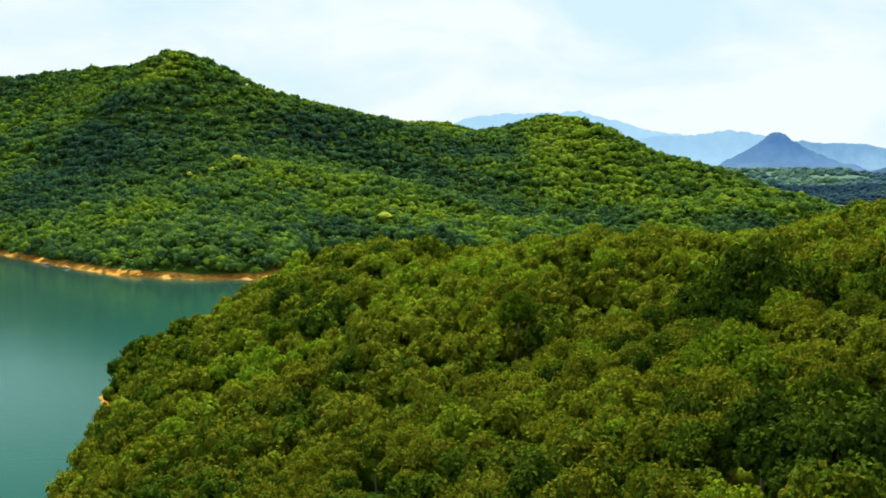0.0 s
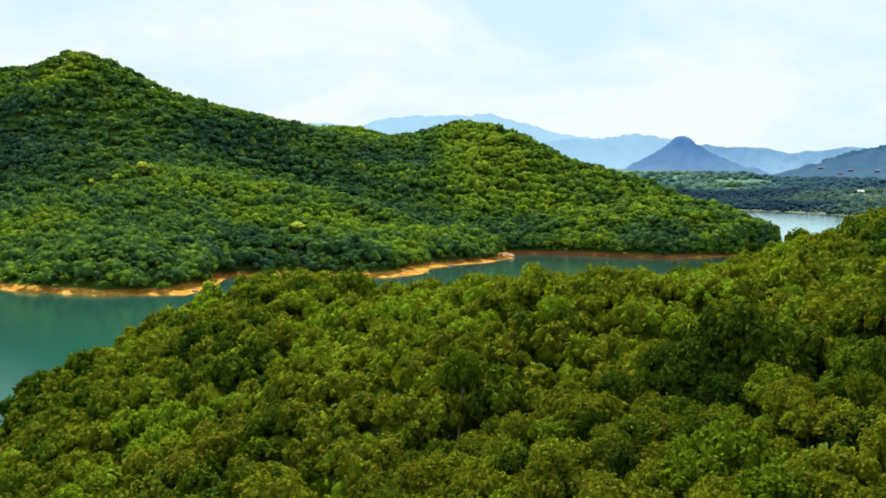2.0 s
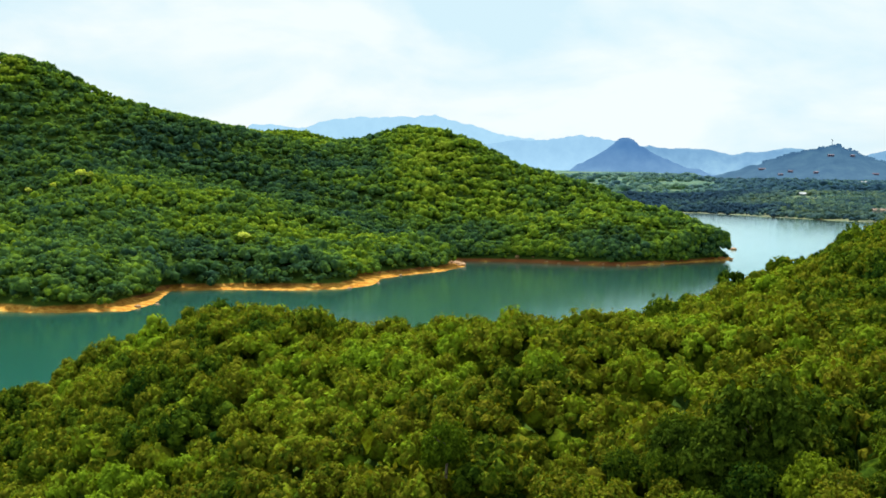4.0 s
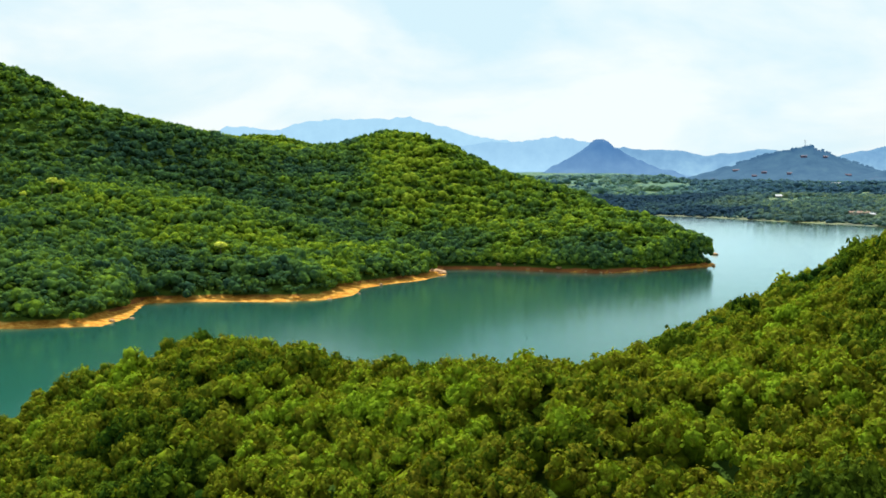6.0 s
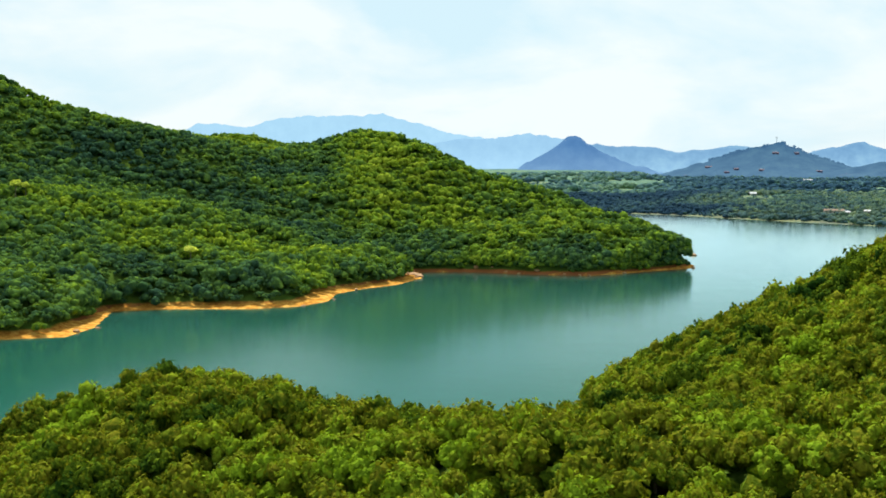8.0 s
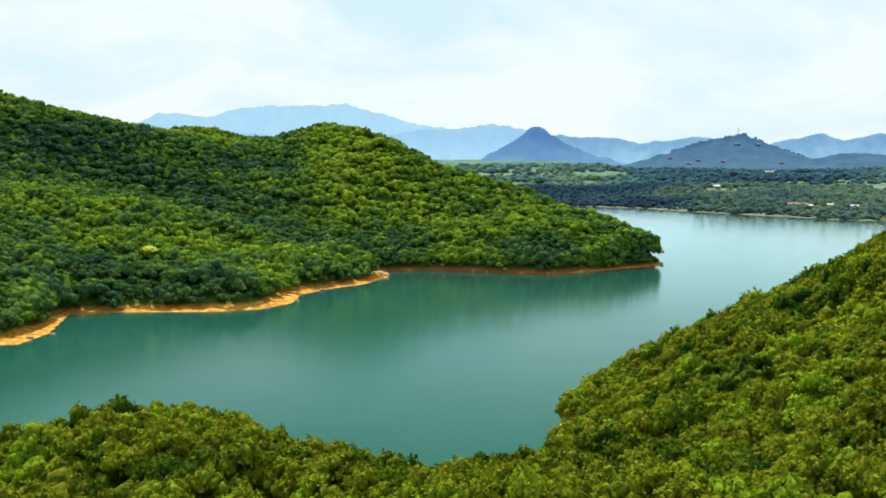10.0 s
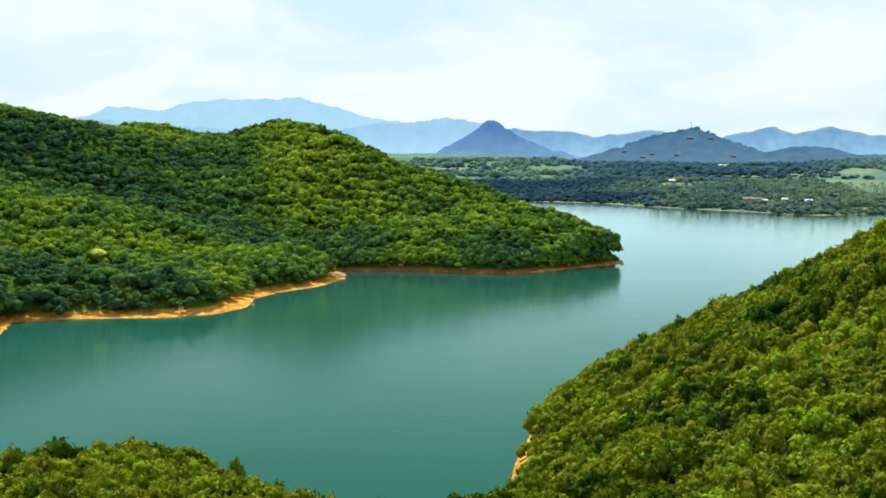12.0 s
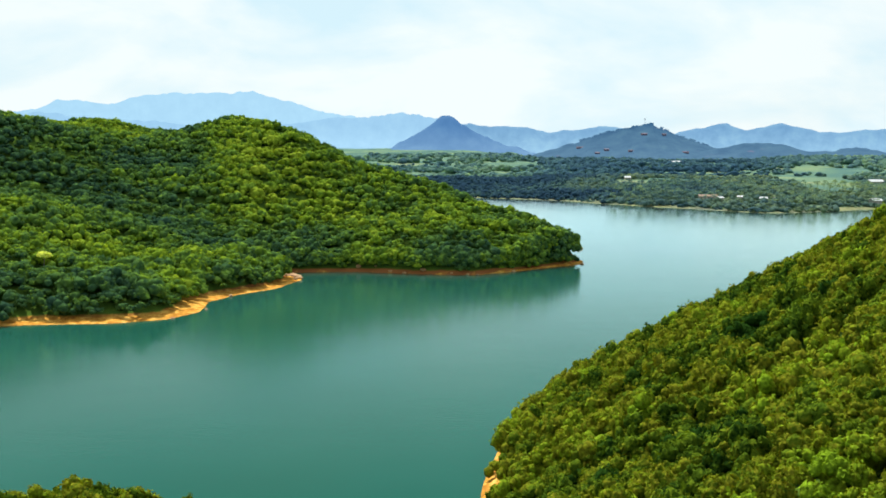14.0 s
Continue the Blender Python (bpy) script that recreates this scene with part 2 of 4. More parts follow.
def distance_material(name, low, high, glow, cutting=None, foot_haze=0.28, mottle=0.5):
    """Far mountains kilometres away: their bright haze is painted as a blue glow, paler at the foot."""
    m, n, l = material(name)
    pos = n.new("ShaderNodeNewGeometry").outputs["Position"]
    c = ramp(n, [(0.3, low), (0.7, high)])
    l.new(noise_at(n, l, 0.008, 6.0, 0.6, pos), c.inputs["Fac"])
    d = node(n, "ShaderNodeBsdfDiffuse")
    l.new(c.outputs["Color"], d.inputs["Color"])
    if cutting:
        red = ramp(n, [(0.66, (0, 0, 0)), (0.70, cutting)])
        long = n.new("ShaderNodeMapping")
        long.inputs["Scale"].default_value = (1.0, 1.0, 3.5)
        l.new(pos, long.inputs["Vector"])
        l.new(noise_at(n, l, 0.010, 3.0, 0.5, long.outputs[0]), red.inputs["Fac"])
        soil = node(n, "ShaderNodeMix")
        soil.data_type, soil.blend_type = "RGBA", "ADD"
        soil.inputs[0].default_value = 1.0
        l.new(c.outputs["Color"], soil.inputs[6])
        l.new(red.outputs["Color"], soil.inputs[7])
        l.new(soil.outputs[2], d.inputs["Color"])
    # emission stands in for haze; the mountains give off no light themselves
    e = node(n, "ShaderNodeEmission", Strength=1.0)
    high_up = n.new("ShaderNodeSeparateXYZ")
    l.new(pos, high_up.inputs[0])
    haze_glow = ramp(n, [(0.15, tuple((1 - foot_haze) * g + foot_haze * a for g, a in zip(glow, (0.36, 0.56, 0.68)))), (0.75, glow)])
    l.new(math_node(n, l, "DIVIDE", high_up.outputs["Z"], 200.0, True), haze_glow.inputs["Fac"])
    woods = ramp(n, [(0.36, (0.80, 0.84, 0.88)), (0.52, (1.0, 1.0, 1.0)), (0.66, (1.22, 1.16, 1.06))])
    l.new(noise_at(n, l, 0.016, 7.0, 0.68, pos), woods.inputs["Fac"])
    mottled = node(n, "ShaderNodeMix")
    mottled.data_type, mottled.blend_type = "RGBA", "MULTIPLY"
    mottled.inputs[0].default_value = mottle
    l.new(haze_glow.outputs["Color"], mottled.inputs[6])
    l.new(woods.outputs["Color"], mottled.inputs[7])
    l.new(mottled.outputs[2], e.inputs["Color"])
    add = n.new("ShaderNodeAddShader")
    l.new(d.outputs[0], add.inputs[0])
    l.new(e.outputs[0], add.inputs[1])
    finish(n, l, add.outputs[0])
    return m


# ---- the lie of the land ----
def value_noise(x, y, size, seed):
    r = np.random.RandomState(seed).rand(64, 64)
    u, v = np.asarray(x) / size, np.asarray(y) / size
    i, j = np.floor(u).astype(int), np.floor(v).astype(int)
    a, b = u - i, v - j
    a, b = a * a * (3 - 2 * a), b * b * (3 - 2 * b)
    g = lambda p, q: r[p % 64, q % 64]
    return (g(i, j) * (1 - a) + g(i + 1, j) * a) * (1 - b) + (g(i, j + 1) * (1 - a) + g(i + 1, j + 1) * a) * b


def to_line(x, y, line):
    """The distance to a line of points, and the height along it where it is nearest."""
    best, high = np.full(np.shape(x), 1e9), np.zeros(np.shape(x))
    for p, q in zip(line[:-1], line[1:]):
        dx, dy = q[0] - p[0], q[1] - p[1]
        s = np.clip(((x - p[0]) * dx + (y - p[1]) * dy) / (dx * dx + dy * dy), 0, 1)
        d = np.hypot(x - p[0] - s * dx, y - p[1] - s * dy)
        if len(p) > 2:
            high = np.where(d < best, p[2] + s * (q[2] - p[2]), high)
        best = np.minimum(best, d)
    return best, high


def inland(x, y, shore):
    """Distance from the shore: positive on land, negative in the water."""
    d, _ = to_line(x, y, shore + shore[:1])
    odd = np.zeros(np.shape(x), bool)
    for p, q in zip(shore, shore[1:] + shore[:1]):
        if p[1] != q[1]:
            odd ^= ((p[1] > y) != (q[1] > y)) & (x < (q[0] - p[0]) * (y - p[1]) / (q[1] - p[1]) + p[0])
    return np.where(odd, d, -d)


# the wooded bank with its peak, saddle and long point; the near bank; the flat far bank
WEST_SHORE = [(-1500, 620), (-700, 420), (-320, 347), (-282, 322), (-214, 283), (-176, 279), (-150, 290), (-150, 312), (-161, 350),
              (-140, 359), (-113, 363), (-96, 373), (-89, 390), (-91, 416), (-83, 437), (-71, 455), (-64, 488), (-77, 512),
              (-60, 517), (-40, 519), (-12, 511), (15, 508), (32, 520), (50, 537), (72, 557), (75, 572), (72, 610), (58, 665), (30, 740),
              (0, 800), (-80, 900), (-200, 1020), (-500, 1150), (-1500, 1250)]
NEAR_SHORE = [(-30, -400), (-28, -60), (-43, 15), (-58, 45), (-75, 78), (-91, 100), (-90, 118), (-70, 136), (-40, 140), (-14, 128),
              (0.5, 140), (5.3, 165), (7.4, 192), (13.6, 226), (27.6, 260), (52, 300), (78, 345), (118, 400), (190, 470), (330, 570),
              (700, 700), (1500, 600), (1500, -400)]
FAR_SHORE = [(-2500, 1900), (-600, 1500), (-100, 1330), (30, 1290), (57, 1272), (107, 1240), (137, 1214), (163, 1170), (188, 1138), (213, 1109), (254, 1063),
             (278, 1028), (309, 1005), (326, 1007), (354, 1027), (380, 1039), (414, 1068), (480, 1085), (640, 1060), (1000, 960), (2500, 860), (6000, 860), (6000, 6000),
             (-6000, 6000), (-6000, 1900)]
WEST_RIDGES = [
    [(-1300, 700, 98), (-700, 650, 105), (-530, 640, 107), (-463, 612, 109), (-410, 596, 109), (-375, 582, 116), (-354, 578, 119), (-343, 588, 110), (-323, 600, 92), (-307, 610, 84.5), (-293, 625, 73.5), (-278, 640, 63.5), (-262, 665, 60), (-244, 720, 61), (-263, 816, 80)],
    [(-330, 570, 95), (-300, 510, 60), (-251, 449, 35), (-215, 398, 20), (-185, 330, 13)],
    [(-251, 470, 38), (-192, 464, 30), (-150, 412, 10), (-114, 440, 4)],
    [(-263, 816, 76), (-190, 760, 62), (-125, 690, 75), (-91, 650, 67.5), (-60, 645, 51), (-20, 625, 39.5), (13, 600, 29), (40, 578, 23), (62, 564, 11)],
    [(20, 580, 24), (52, 562, 15)],
]
NEAR_RIDGES = [
    [(70, -300, 40), (52, -60, 32.5), (42, 0, 31.2), (47, 60, 34.4), (50, 86, 38.9), (63, 140, 33.2), (90, 200, 38.6), (121, 264, 40.7), (188, 346, 56), (600, 450, 80)],
    [(48, 54, 34), (22, 52, 30.8), (12, 54, 30.0), (4, 57, 28.7), (-3, 63, 27.1), (-11, 69, 26.6), (-21, 73, 27.1), (-31, 84, 27), (-38, 97, 24.8), (-38, 111, 20.4), (-50, 116, 18), (-65, 114, 16), (-77, 110, 9.5)],
]


def beach_width(x, y):
    """The sandy strip along the low front of the wooded bank and at its outer point."""
    front = np.clip((-58 - x) / 8, 0, 1) * np.clip((508 - y) / 8, 0, 1)
    tip = np.clip((x - 8) / 40, 0, 1) * np.clip((600 - y) / 20, 0, 1)
    low = np.clip((x + 185) / 30, 0.3, 1)
    return front * low * (3.2 + 9.0 * value_noise(x, y, 34, 31)) + 5.0 * tip + 4.0 * np.exp(-((x + 86) ** 2 + (y - 415) ** 2) / 1200) + 3.5 * np.exp(-((x + 70) ** 2 + (y - 497) ** 2) / 150)


def bank_height(x, y, shore, ridges, bulge=(1.9, 0.8, 0.8, 1.15, 0.55)):
    """Land that rises from the shore to its ridges; bulge below 1 swells, above 1 hollows the slope."""
    s = inland(x, y, shore)
    strip = beach_width(x, y) if len(ridges) > 2 else 0 * s
    # the near hillside is hollowed above its little point
    hollow = 0 * s if len(ridges) > 2 else 0.22 * np.exp(-((y - 205) / 58) ** 2)
    h = np.zeros(np.shape(x))
    on = np.maximum(s - strip, 0)
    # slopes and hollows run smoothly into one another
    round_off = [(0, 0)] if len(ridges) < 3 else [(0, 0), (10, 0), (-10, 0), (0, 10), (0, -10), (15, 15), (-15, 15), (15, -15), (-15, -15)]
    for u, v in round_off:
        k = np.clip(on / 22, 0, 1)
        at = np.zeros(np.shape(x))
        for line, swell in zip(ridges, bulge):
            d, z = to_line(x + u * k, y + v * k, line)
            d = np.sqrt(d * d + 64) - 8
            at = np.maximum(at, z * (on / (on + d + 1e-6)) ** (swell + hollow))
        h = h + at / len(round_off)
    h += np.clip(s / 60, 0, 1) * ((value_noise(x, y, 45, 3) - 0.5) * 5 + (value_noise(x, y, 17, 4) - 0.5) * 2)
    if len(ridges) > 2:
        h += 2.2 * np.clip((s - strip - 5) / 14, 0, 1)
    h += 0.13 * np.clip(s, 0, strip)
    return s, np.where(s > 0, h + 0.05, np.maximum(s * 0.35, -8))


def far_height(x, y):
    s = inland(x, y, FAR_SHORE)
    rise = 0.6 + 0.017 * s + np.clip(s / 150, 0, 1) * (value_noise(x, y, 260, 7) * 14 + value_noise(x, y, 90, 8) * 4) + np.clip((s - 500) / 900, 0, 1) * (value_noise(x, y, 420, 9) - 0.35) * 26
    # the land climbs towards the fields before the cone, and stays low before the dusky hill
    way = x / np.maximum(y, 200)
    most = 20 + 33 * np.clip((0.09 - way) / 0.07, 0, 1) + 14 * np.clip((way - 0.27) / 0.08, 0, 1) + 9 * (value_noise(x, y, 200, 10) - 0.5)
    rise = np.minimum(rise, most)
    return s, np.where(s > 0, np.minimum(s * 0.08, rise), np.maximum(s * 0.3, -8))


def ground_height(x, y):
    x, y = np.asarray(x, float), np.asarray(y, float)
    _, a = bank_height(x, y, WEST_SHORE, WEST_RIDGES)
    _, b = bank_height(x, y, NEAR_SHORE, NEAR_RIDGES, (0.85, 0.85))
    _, c = far_height(x, y)
    return np.maximum(np.maximum(a, b), c)


def mesh_from(name, verts, faces, mats, attrs=None, smooth=True):
    """A mesh from arrays; faces are all triangles or all quads."""
    me = bpy.data.meshes.new(name)
    faces = np.asarray(faces, np.int32)
    k = faces.shape[1]
    me.vertices.add(len(verts))
    me.vertices.foreach_set("co", np.asarray(verts, np.float32).ravel())
    me.loops.add(faces.size)
    me.loops.foreach_set("vertex_index", faces.ravel())
    me.polygons.add(len(faces))
    me.polygons.foreach_set("loop_start", np.arange(0, faces.size, k, dtype=np.int32))
    me.polygons.foreach_set("use_smooth", np.full(len(faces), smooth))
    for key, values in (attrs or {}).items():
        me.attributes.new(key, "FLOAT", "POINT").data.foreach_set("value", np.asarray(values, np.float32))
    for m in mats:
        me.materials.append(m)
    me.update(calc_edges=True)
    return me


def axis(*runs):
    out = [np.arange(a, b, s) for a, b, s in runs]
    return np.concatenate(out + [[runs[-1][1]]])


gx = axis((-4900, -1500, 200), (-1500, -420, 30), (-420, -330, 8), (-330, -160, 4.5), (-160, 100, 2.5), (100, 420, 8), (420, 1500, 40), (1500, 4900, 200))
gy = axis((-400, -80, 40), (-80, 150, 4), (150, 280, 5), (280, 575, 2.5), (575, 700, 6), (700, 1300, 12), (1300, 2400, 50), (2400, 4900, 150))
GX, GY = np.meshgrid(gx, gy)
GZ = ground_height(GX, GY)
nx, ny = len(gx), len(gy)
idx = np.arange(nx * ny).reshape(ny, nx)
quads = np.stack([idx[:-1, :-1], idx[:-1, 1:], idx[1:, 1:], idx[1:, :-1]], -1).reshape(-1, 4)
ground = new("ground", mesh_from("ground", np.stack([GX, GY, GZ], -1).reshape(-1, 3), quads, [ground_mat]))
tagged(ground, "orange sandy banks and dark scrubby hill soil under the forest", "ground", kind="structure")
water = new("water", mesh_from("water", [(-4900, -400, 0), (4900, -400, 0), (4900, 2400, 0), (-4900, 2400, 0)], [(0, 1, 2, 3)], [water_mat]))
tagged(water, "calm teal reservoir water with faint ripples", "water", kind="structure")


# ---- distance: mountain ranges on the horizon ----
def mountain(name, crest, depth, foot, mat, label, seed):
    """A range: its crest falls away in front and behind in gullied slopes. crest: x, y, z."""
    xs = np.linspace(0, len(crest) - 1, 14 * (len(crest) - 1) + 1)
    c = np.array(crest, float)
    c = np.stack([np.interp(xs, np.arange(len(crest)), c[:, k]) for k in range(3)], -1)
    soft = np.pad(c[:, 2], 4, mode="edge")
    c[:, 2] = np.convolve(soft, np.hanning(11)[1:-1] / np.hanning(11).sum(), "valid")
    jag = (value_noise(c[:, 0], 0 * xs, 38, seed + 5) - 0.5) + (value_noise(c[:, 0], 0 * xs, 14, seed + 6) - 0.5) * 0.6
    c[:, 2] += jag * 0.0028 * c[:, 1] * (0.4 if c[0, 1] > 4700 else 0.7)
    rows = np.concatenate([np.linspace(-1, 0, 14), np.linspace(0.12, 1, 6)])
    V = []
    for r in rows:
        fall = (1 - abs(r)) ** 1.25
        y = c[:, 1] + r * depth
        ripple = (value_noise(c[:, 0], y, 130, seed) - 0.5) * 0.5 + (value_noise(c[:, 0], y, 45, seed + 1) - 0.5) * 0.25
        z = foot + (c[:, 2] - foot) * np.clip(fall * (1 + ripple * (abs(r) * 1.2 + 0.03)), 0, 1.3)
        V.append(np.stack([c[:, 0] + r * depth * 0.1 * np.sin(xs * 2.1), y, z], -1))
    V = np.array(V)
    n, k = V.shape[0], V.shape[1]
    i = np.arange(n * k).reshape(n, k)
    q = np.stack([i[:-1, :-1], i[:-1, 1:], i[1:, 1:], i[1:, :-1]], -1).reshape(-1, 4)
    return tagged(new(name, mesh_from(name, V.reshape(-1, 3), q, [mat])), label, "mountain", kind="structure")


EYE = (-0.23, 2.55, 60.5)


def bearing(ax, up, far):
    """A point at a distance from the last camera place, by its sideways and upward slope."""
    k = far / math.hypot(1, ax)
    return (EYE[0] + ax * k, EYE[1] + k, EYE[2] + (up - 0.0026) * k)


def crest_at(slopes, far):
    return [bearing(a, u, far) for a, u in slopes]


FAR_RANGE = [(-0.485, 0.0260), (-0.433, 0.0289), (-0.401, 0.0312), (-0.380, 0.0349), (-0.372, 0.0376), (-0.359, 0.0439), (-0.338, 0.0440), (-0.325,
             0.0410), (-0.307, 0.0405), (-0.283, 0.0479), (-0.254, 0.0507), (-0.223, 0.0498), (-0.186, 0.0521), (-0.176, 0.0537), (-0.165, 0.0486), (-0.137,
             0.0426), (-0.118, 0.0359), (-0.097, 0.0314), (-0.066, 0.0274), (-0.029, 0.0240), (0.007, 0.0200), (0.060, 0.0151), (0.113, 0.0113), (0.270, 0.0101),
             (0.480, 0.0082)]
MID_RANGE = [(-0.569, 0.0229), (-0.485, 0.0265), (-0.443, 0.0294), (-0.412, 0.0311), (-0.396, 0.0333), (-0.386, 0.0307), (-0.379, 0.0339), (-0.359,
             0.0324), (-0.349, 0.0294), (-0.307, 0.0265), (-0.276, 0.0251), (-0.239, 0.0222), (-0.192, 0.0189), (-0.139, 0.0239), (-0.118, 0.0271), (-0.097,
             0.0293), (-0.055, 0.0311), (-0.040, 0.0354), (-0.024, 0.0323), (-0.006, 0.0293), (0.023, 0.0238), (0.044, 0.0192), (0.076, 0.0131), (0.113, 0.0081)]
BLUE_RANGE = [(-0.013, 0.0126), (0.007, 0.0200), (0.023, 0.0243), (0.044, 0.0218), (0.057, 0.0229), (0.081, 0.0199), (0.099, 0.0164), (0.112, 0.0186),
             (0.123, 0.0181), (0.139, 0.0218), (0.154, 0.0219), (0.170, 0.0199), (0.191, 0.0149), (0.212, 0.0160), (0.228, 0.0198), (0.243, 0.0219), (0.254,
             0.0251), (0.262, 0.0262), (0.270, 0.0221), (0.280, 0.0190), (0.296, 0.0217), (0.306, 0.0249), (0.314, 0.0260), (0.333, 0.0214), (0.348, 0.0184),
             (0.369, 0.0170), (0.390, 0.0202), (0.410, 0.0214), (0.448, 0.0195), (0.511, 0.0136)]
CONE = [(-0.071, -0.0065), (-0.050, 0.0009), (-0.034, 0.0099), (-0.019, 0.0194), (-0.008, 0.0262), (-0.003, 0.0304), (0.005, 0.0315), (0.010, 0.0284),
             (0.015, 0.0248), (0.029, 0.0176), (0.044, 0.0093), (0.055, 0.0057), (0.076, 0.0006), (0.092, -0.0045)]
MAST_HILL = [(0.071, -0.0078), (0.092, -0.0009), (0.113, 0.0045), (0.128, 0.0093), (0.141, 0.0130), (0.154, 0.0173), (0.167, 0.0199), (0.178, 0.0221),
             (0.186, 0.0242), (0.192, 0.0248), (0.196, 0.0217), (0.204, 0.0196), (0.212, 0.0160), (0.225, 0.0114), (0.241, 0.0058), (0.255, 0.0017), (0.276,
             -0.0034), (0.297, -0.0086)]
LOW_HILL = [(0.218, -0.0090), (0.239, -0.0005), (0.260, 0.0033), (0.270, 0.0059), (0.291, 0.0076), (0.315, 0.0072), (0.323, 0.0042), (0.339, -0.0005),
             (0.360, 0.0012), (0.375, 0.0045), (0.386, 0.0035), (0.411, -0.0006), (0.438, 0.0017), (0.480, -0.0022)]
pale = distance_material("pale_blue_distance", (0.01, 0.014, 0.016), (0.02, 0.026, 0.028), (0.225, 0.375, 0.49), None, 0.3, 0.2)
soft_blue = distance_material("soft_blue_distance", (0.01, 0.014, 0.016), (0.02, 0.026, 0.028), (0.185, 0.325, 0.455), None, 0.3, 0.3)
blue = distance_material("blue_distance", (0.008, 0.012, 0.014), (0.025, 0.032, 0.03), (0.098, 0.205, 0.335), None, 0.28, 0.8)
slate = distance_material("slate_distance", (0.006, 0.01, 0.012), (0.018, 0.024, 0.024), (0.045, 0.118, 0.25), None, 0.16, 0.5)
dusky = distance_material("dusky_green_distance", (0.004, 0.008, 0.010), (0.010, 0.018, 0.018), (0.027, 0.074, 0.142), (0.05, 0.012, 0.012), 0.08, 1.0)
mountain("backdrop", crest_at(FAR_RANGE, 4900), 40, 0, pale, "pale blue mountain range, its bright haze painted as glow", 21)
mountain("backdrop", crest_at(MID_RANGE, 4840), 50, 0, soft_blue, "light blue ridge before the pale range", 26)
mountain("backdrop", crest_at(BLUE_RANGE, 4720), 90, 0, blue, "blue hills along the horizon, haze painted as glow", 22)
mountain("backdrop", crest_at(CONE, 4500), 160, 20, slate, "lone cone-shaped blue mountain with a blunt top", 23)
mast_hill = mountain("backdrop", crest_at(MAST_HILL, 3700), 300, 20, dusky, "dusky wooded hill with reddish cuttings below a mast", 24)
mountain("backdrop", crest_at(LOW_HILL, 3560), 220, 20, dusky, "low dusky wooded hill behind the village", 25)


# ---- trees ----
def ico(level):
    bm = bmesh.new()
    bmesh.ops.create_icosphere(bm, subdivisions=level, radius=1)
    v = np.array([p.co[:] for p in bm.verts])
    f = np.array([[p.index for p in q.verts] for q in bm.faces])
    bm.free()
    return v, f


BALLS = {k: ico(k) for k in (1, 3)}


def crown_arrays(seed, lobes, ball, leaves, leaf, flat=0.8, puff=(0.24, 0.20), core=0.92, loose=0.14, rough=0.10):
    """A crown of unit radius that stands on z = 0: separate puffs of foliage heaped up in a dome, with sprays of leaves standing off them."""
    r = np.random.RandomState(seed)
    k = np.arange(lobes)
    a = k * 2.399 + r.rand(lobes) * 1.0
    up = 1 - 1.2 * (k + 0.3) / lobes
    side = np.sqrt(np.clip(1 - up * up, 0, 1))
    reach = 0.48 + 0.34 * r.rand(lobes)
    C = np.stack([side * np.cos(a) * reach, side * np.sin(a) * reach, 0.26 + up * flat * 0.72 * (0.75 + 0.4 * r.rand(lobes))], -1)
    S = puff[0] + puff[1] * r.rand(lobes)
    squash = np.array((1.0, 1.0, 0.82))

    def buried(p, own, depth):
        d = np.linalg.norm((p[:, None] - C[None]) / squash, axis=2) / S[None]
        d[np.arange(len(p)), own] = 9
        return d.min(1) < depth

    bv, bf = BALLS[ball]
    V, F, base = [], [], 0
    for i in range(lobes):
        v = C[i] + bv * squash * (core * S[i] * (1 + (r.rand(len(bv)) - 0.5) * rough * 2))[:, None]
        mid = v[bf].mean(1)
        f = bf[~buried(mid, np.full(len(mid), i), 0.80) & (mid[:, 2] > C[i, 2] - 0.62 * S[i])]
        used, f = np.unique(f, return_inverse=True)
        V.append(v[used])
        F.append(f.reshape(-1, 3) + base)
        base += len(used)
    if lobes > 9:
        # the dark inside of the crown, seen between the puffs
        V.append(bv * (0.56, 0.56, 0.44 * flat) + (0, 0, 0.24))
        F.append(bf + base)
        base += len(bv)
    n = leaves * 3
    own = r.choice(lobes, n, p=S * S / (S * S).sum())
    d = r.normal(size=(n, 3))
    d[:, 2] = np.abs(d[:, 2]) * 1.15 - 0.4
    d /= np.linalg.norm(d, axis=1)[:, None]
    pos = C[own] + d * squash * (S[own] * (core + loose * r.rand(n) ** 1.5))[:, None]
    keep = np.flatnonzero(~buried(pos, own, 0.95))[:leaves]
    pos, d, leaves = pos[keep], d[keep], len(keep)
    m = d * 0.8 + (0, 0, 0.4) + r.normal(size=(leaves, 3)) * 0.42
    m /= np.linalg.norm(m, axis=1)[:, None]
    u = np.cross(m, r.normal(size=(leaves, 3)))
    u /= np.linalg.norm(u, axis=1)[:, None]
    w = np.cross(m, u)
    la = (leaf * (0.55 + 0.9 * r.rand(leaves)))[:, None]
    lb = la * (0.45 + 0.4 * r.rand(leaves))[:, None]
    fold = m * la * 0.3
    cards = np.stack([pos - u * la - fold, pos - w * lb, pos + u * la - fold, pos + w * lb], 1).reshape(-1, 3)
    i = base + np.arange(leaves) * 4
    G = np.stack([np.stack([i, i + 1, i + 3], -1), np.stack([i + 1, i + 2, i + 3], -1)], 1).reshape(-1, 3)
    return np.concatenate(V + [cards]), np.concatenate(F + [G])


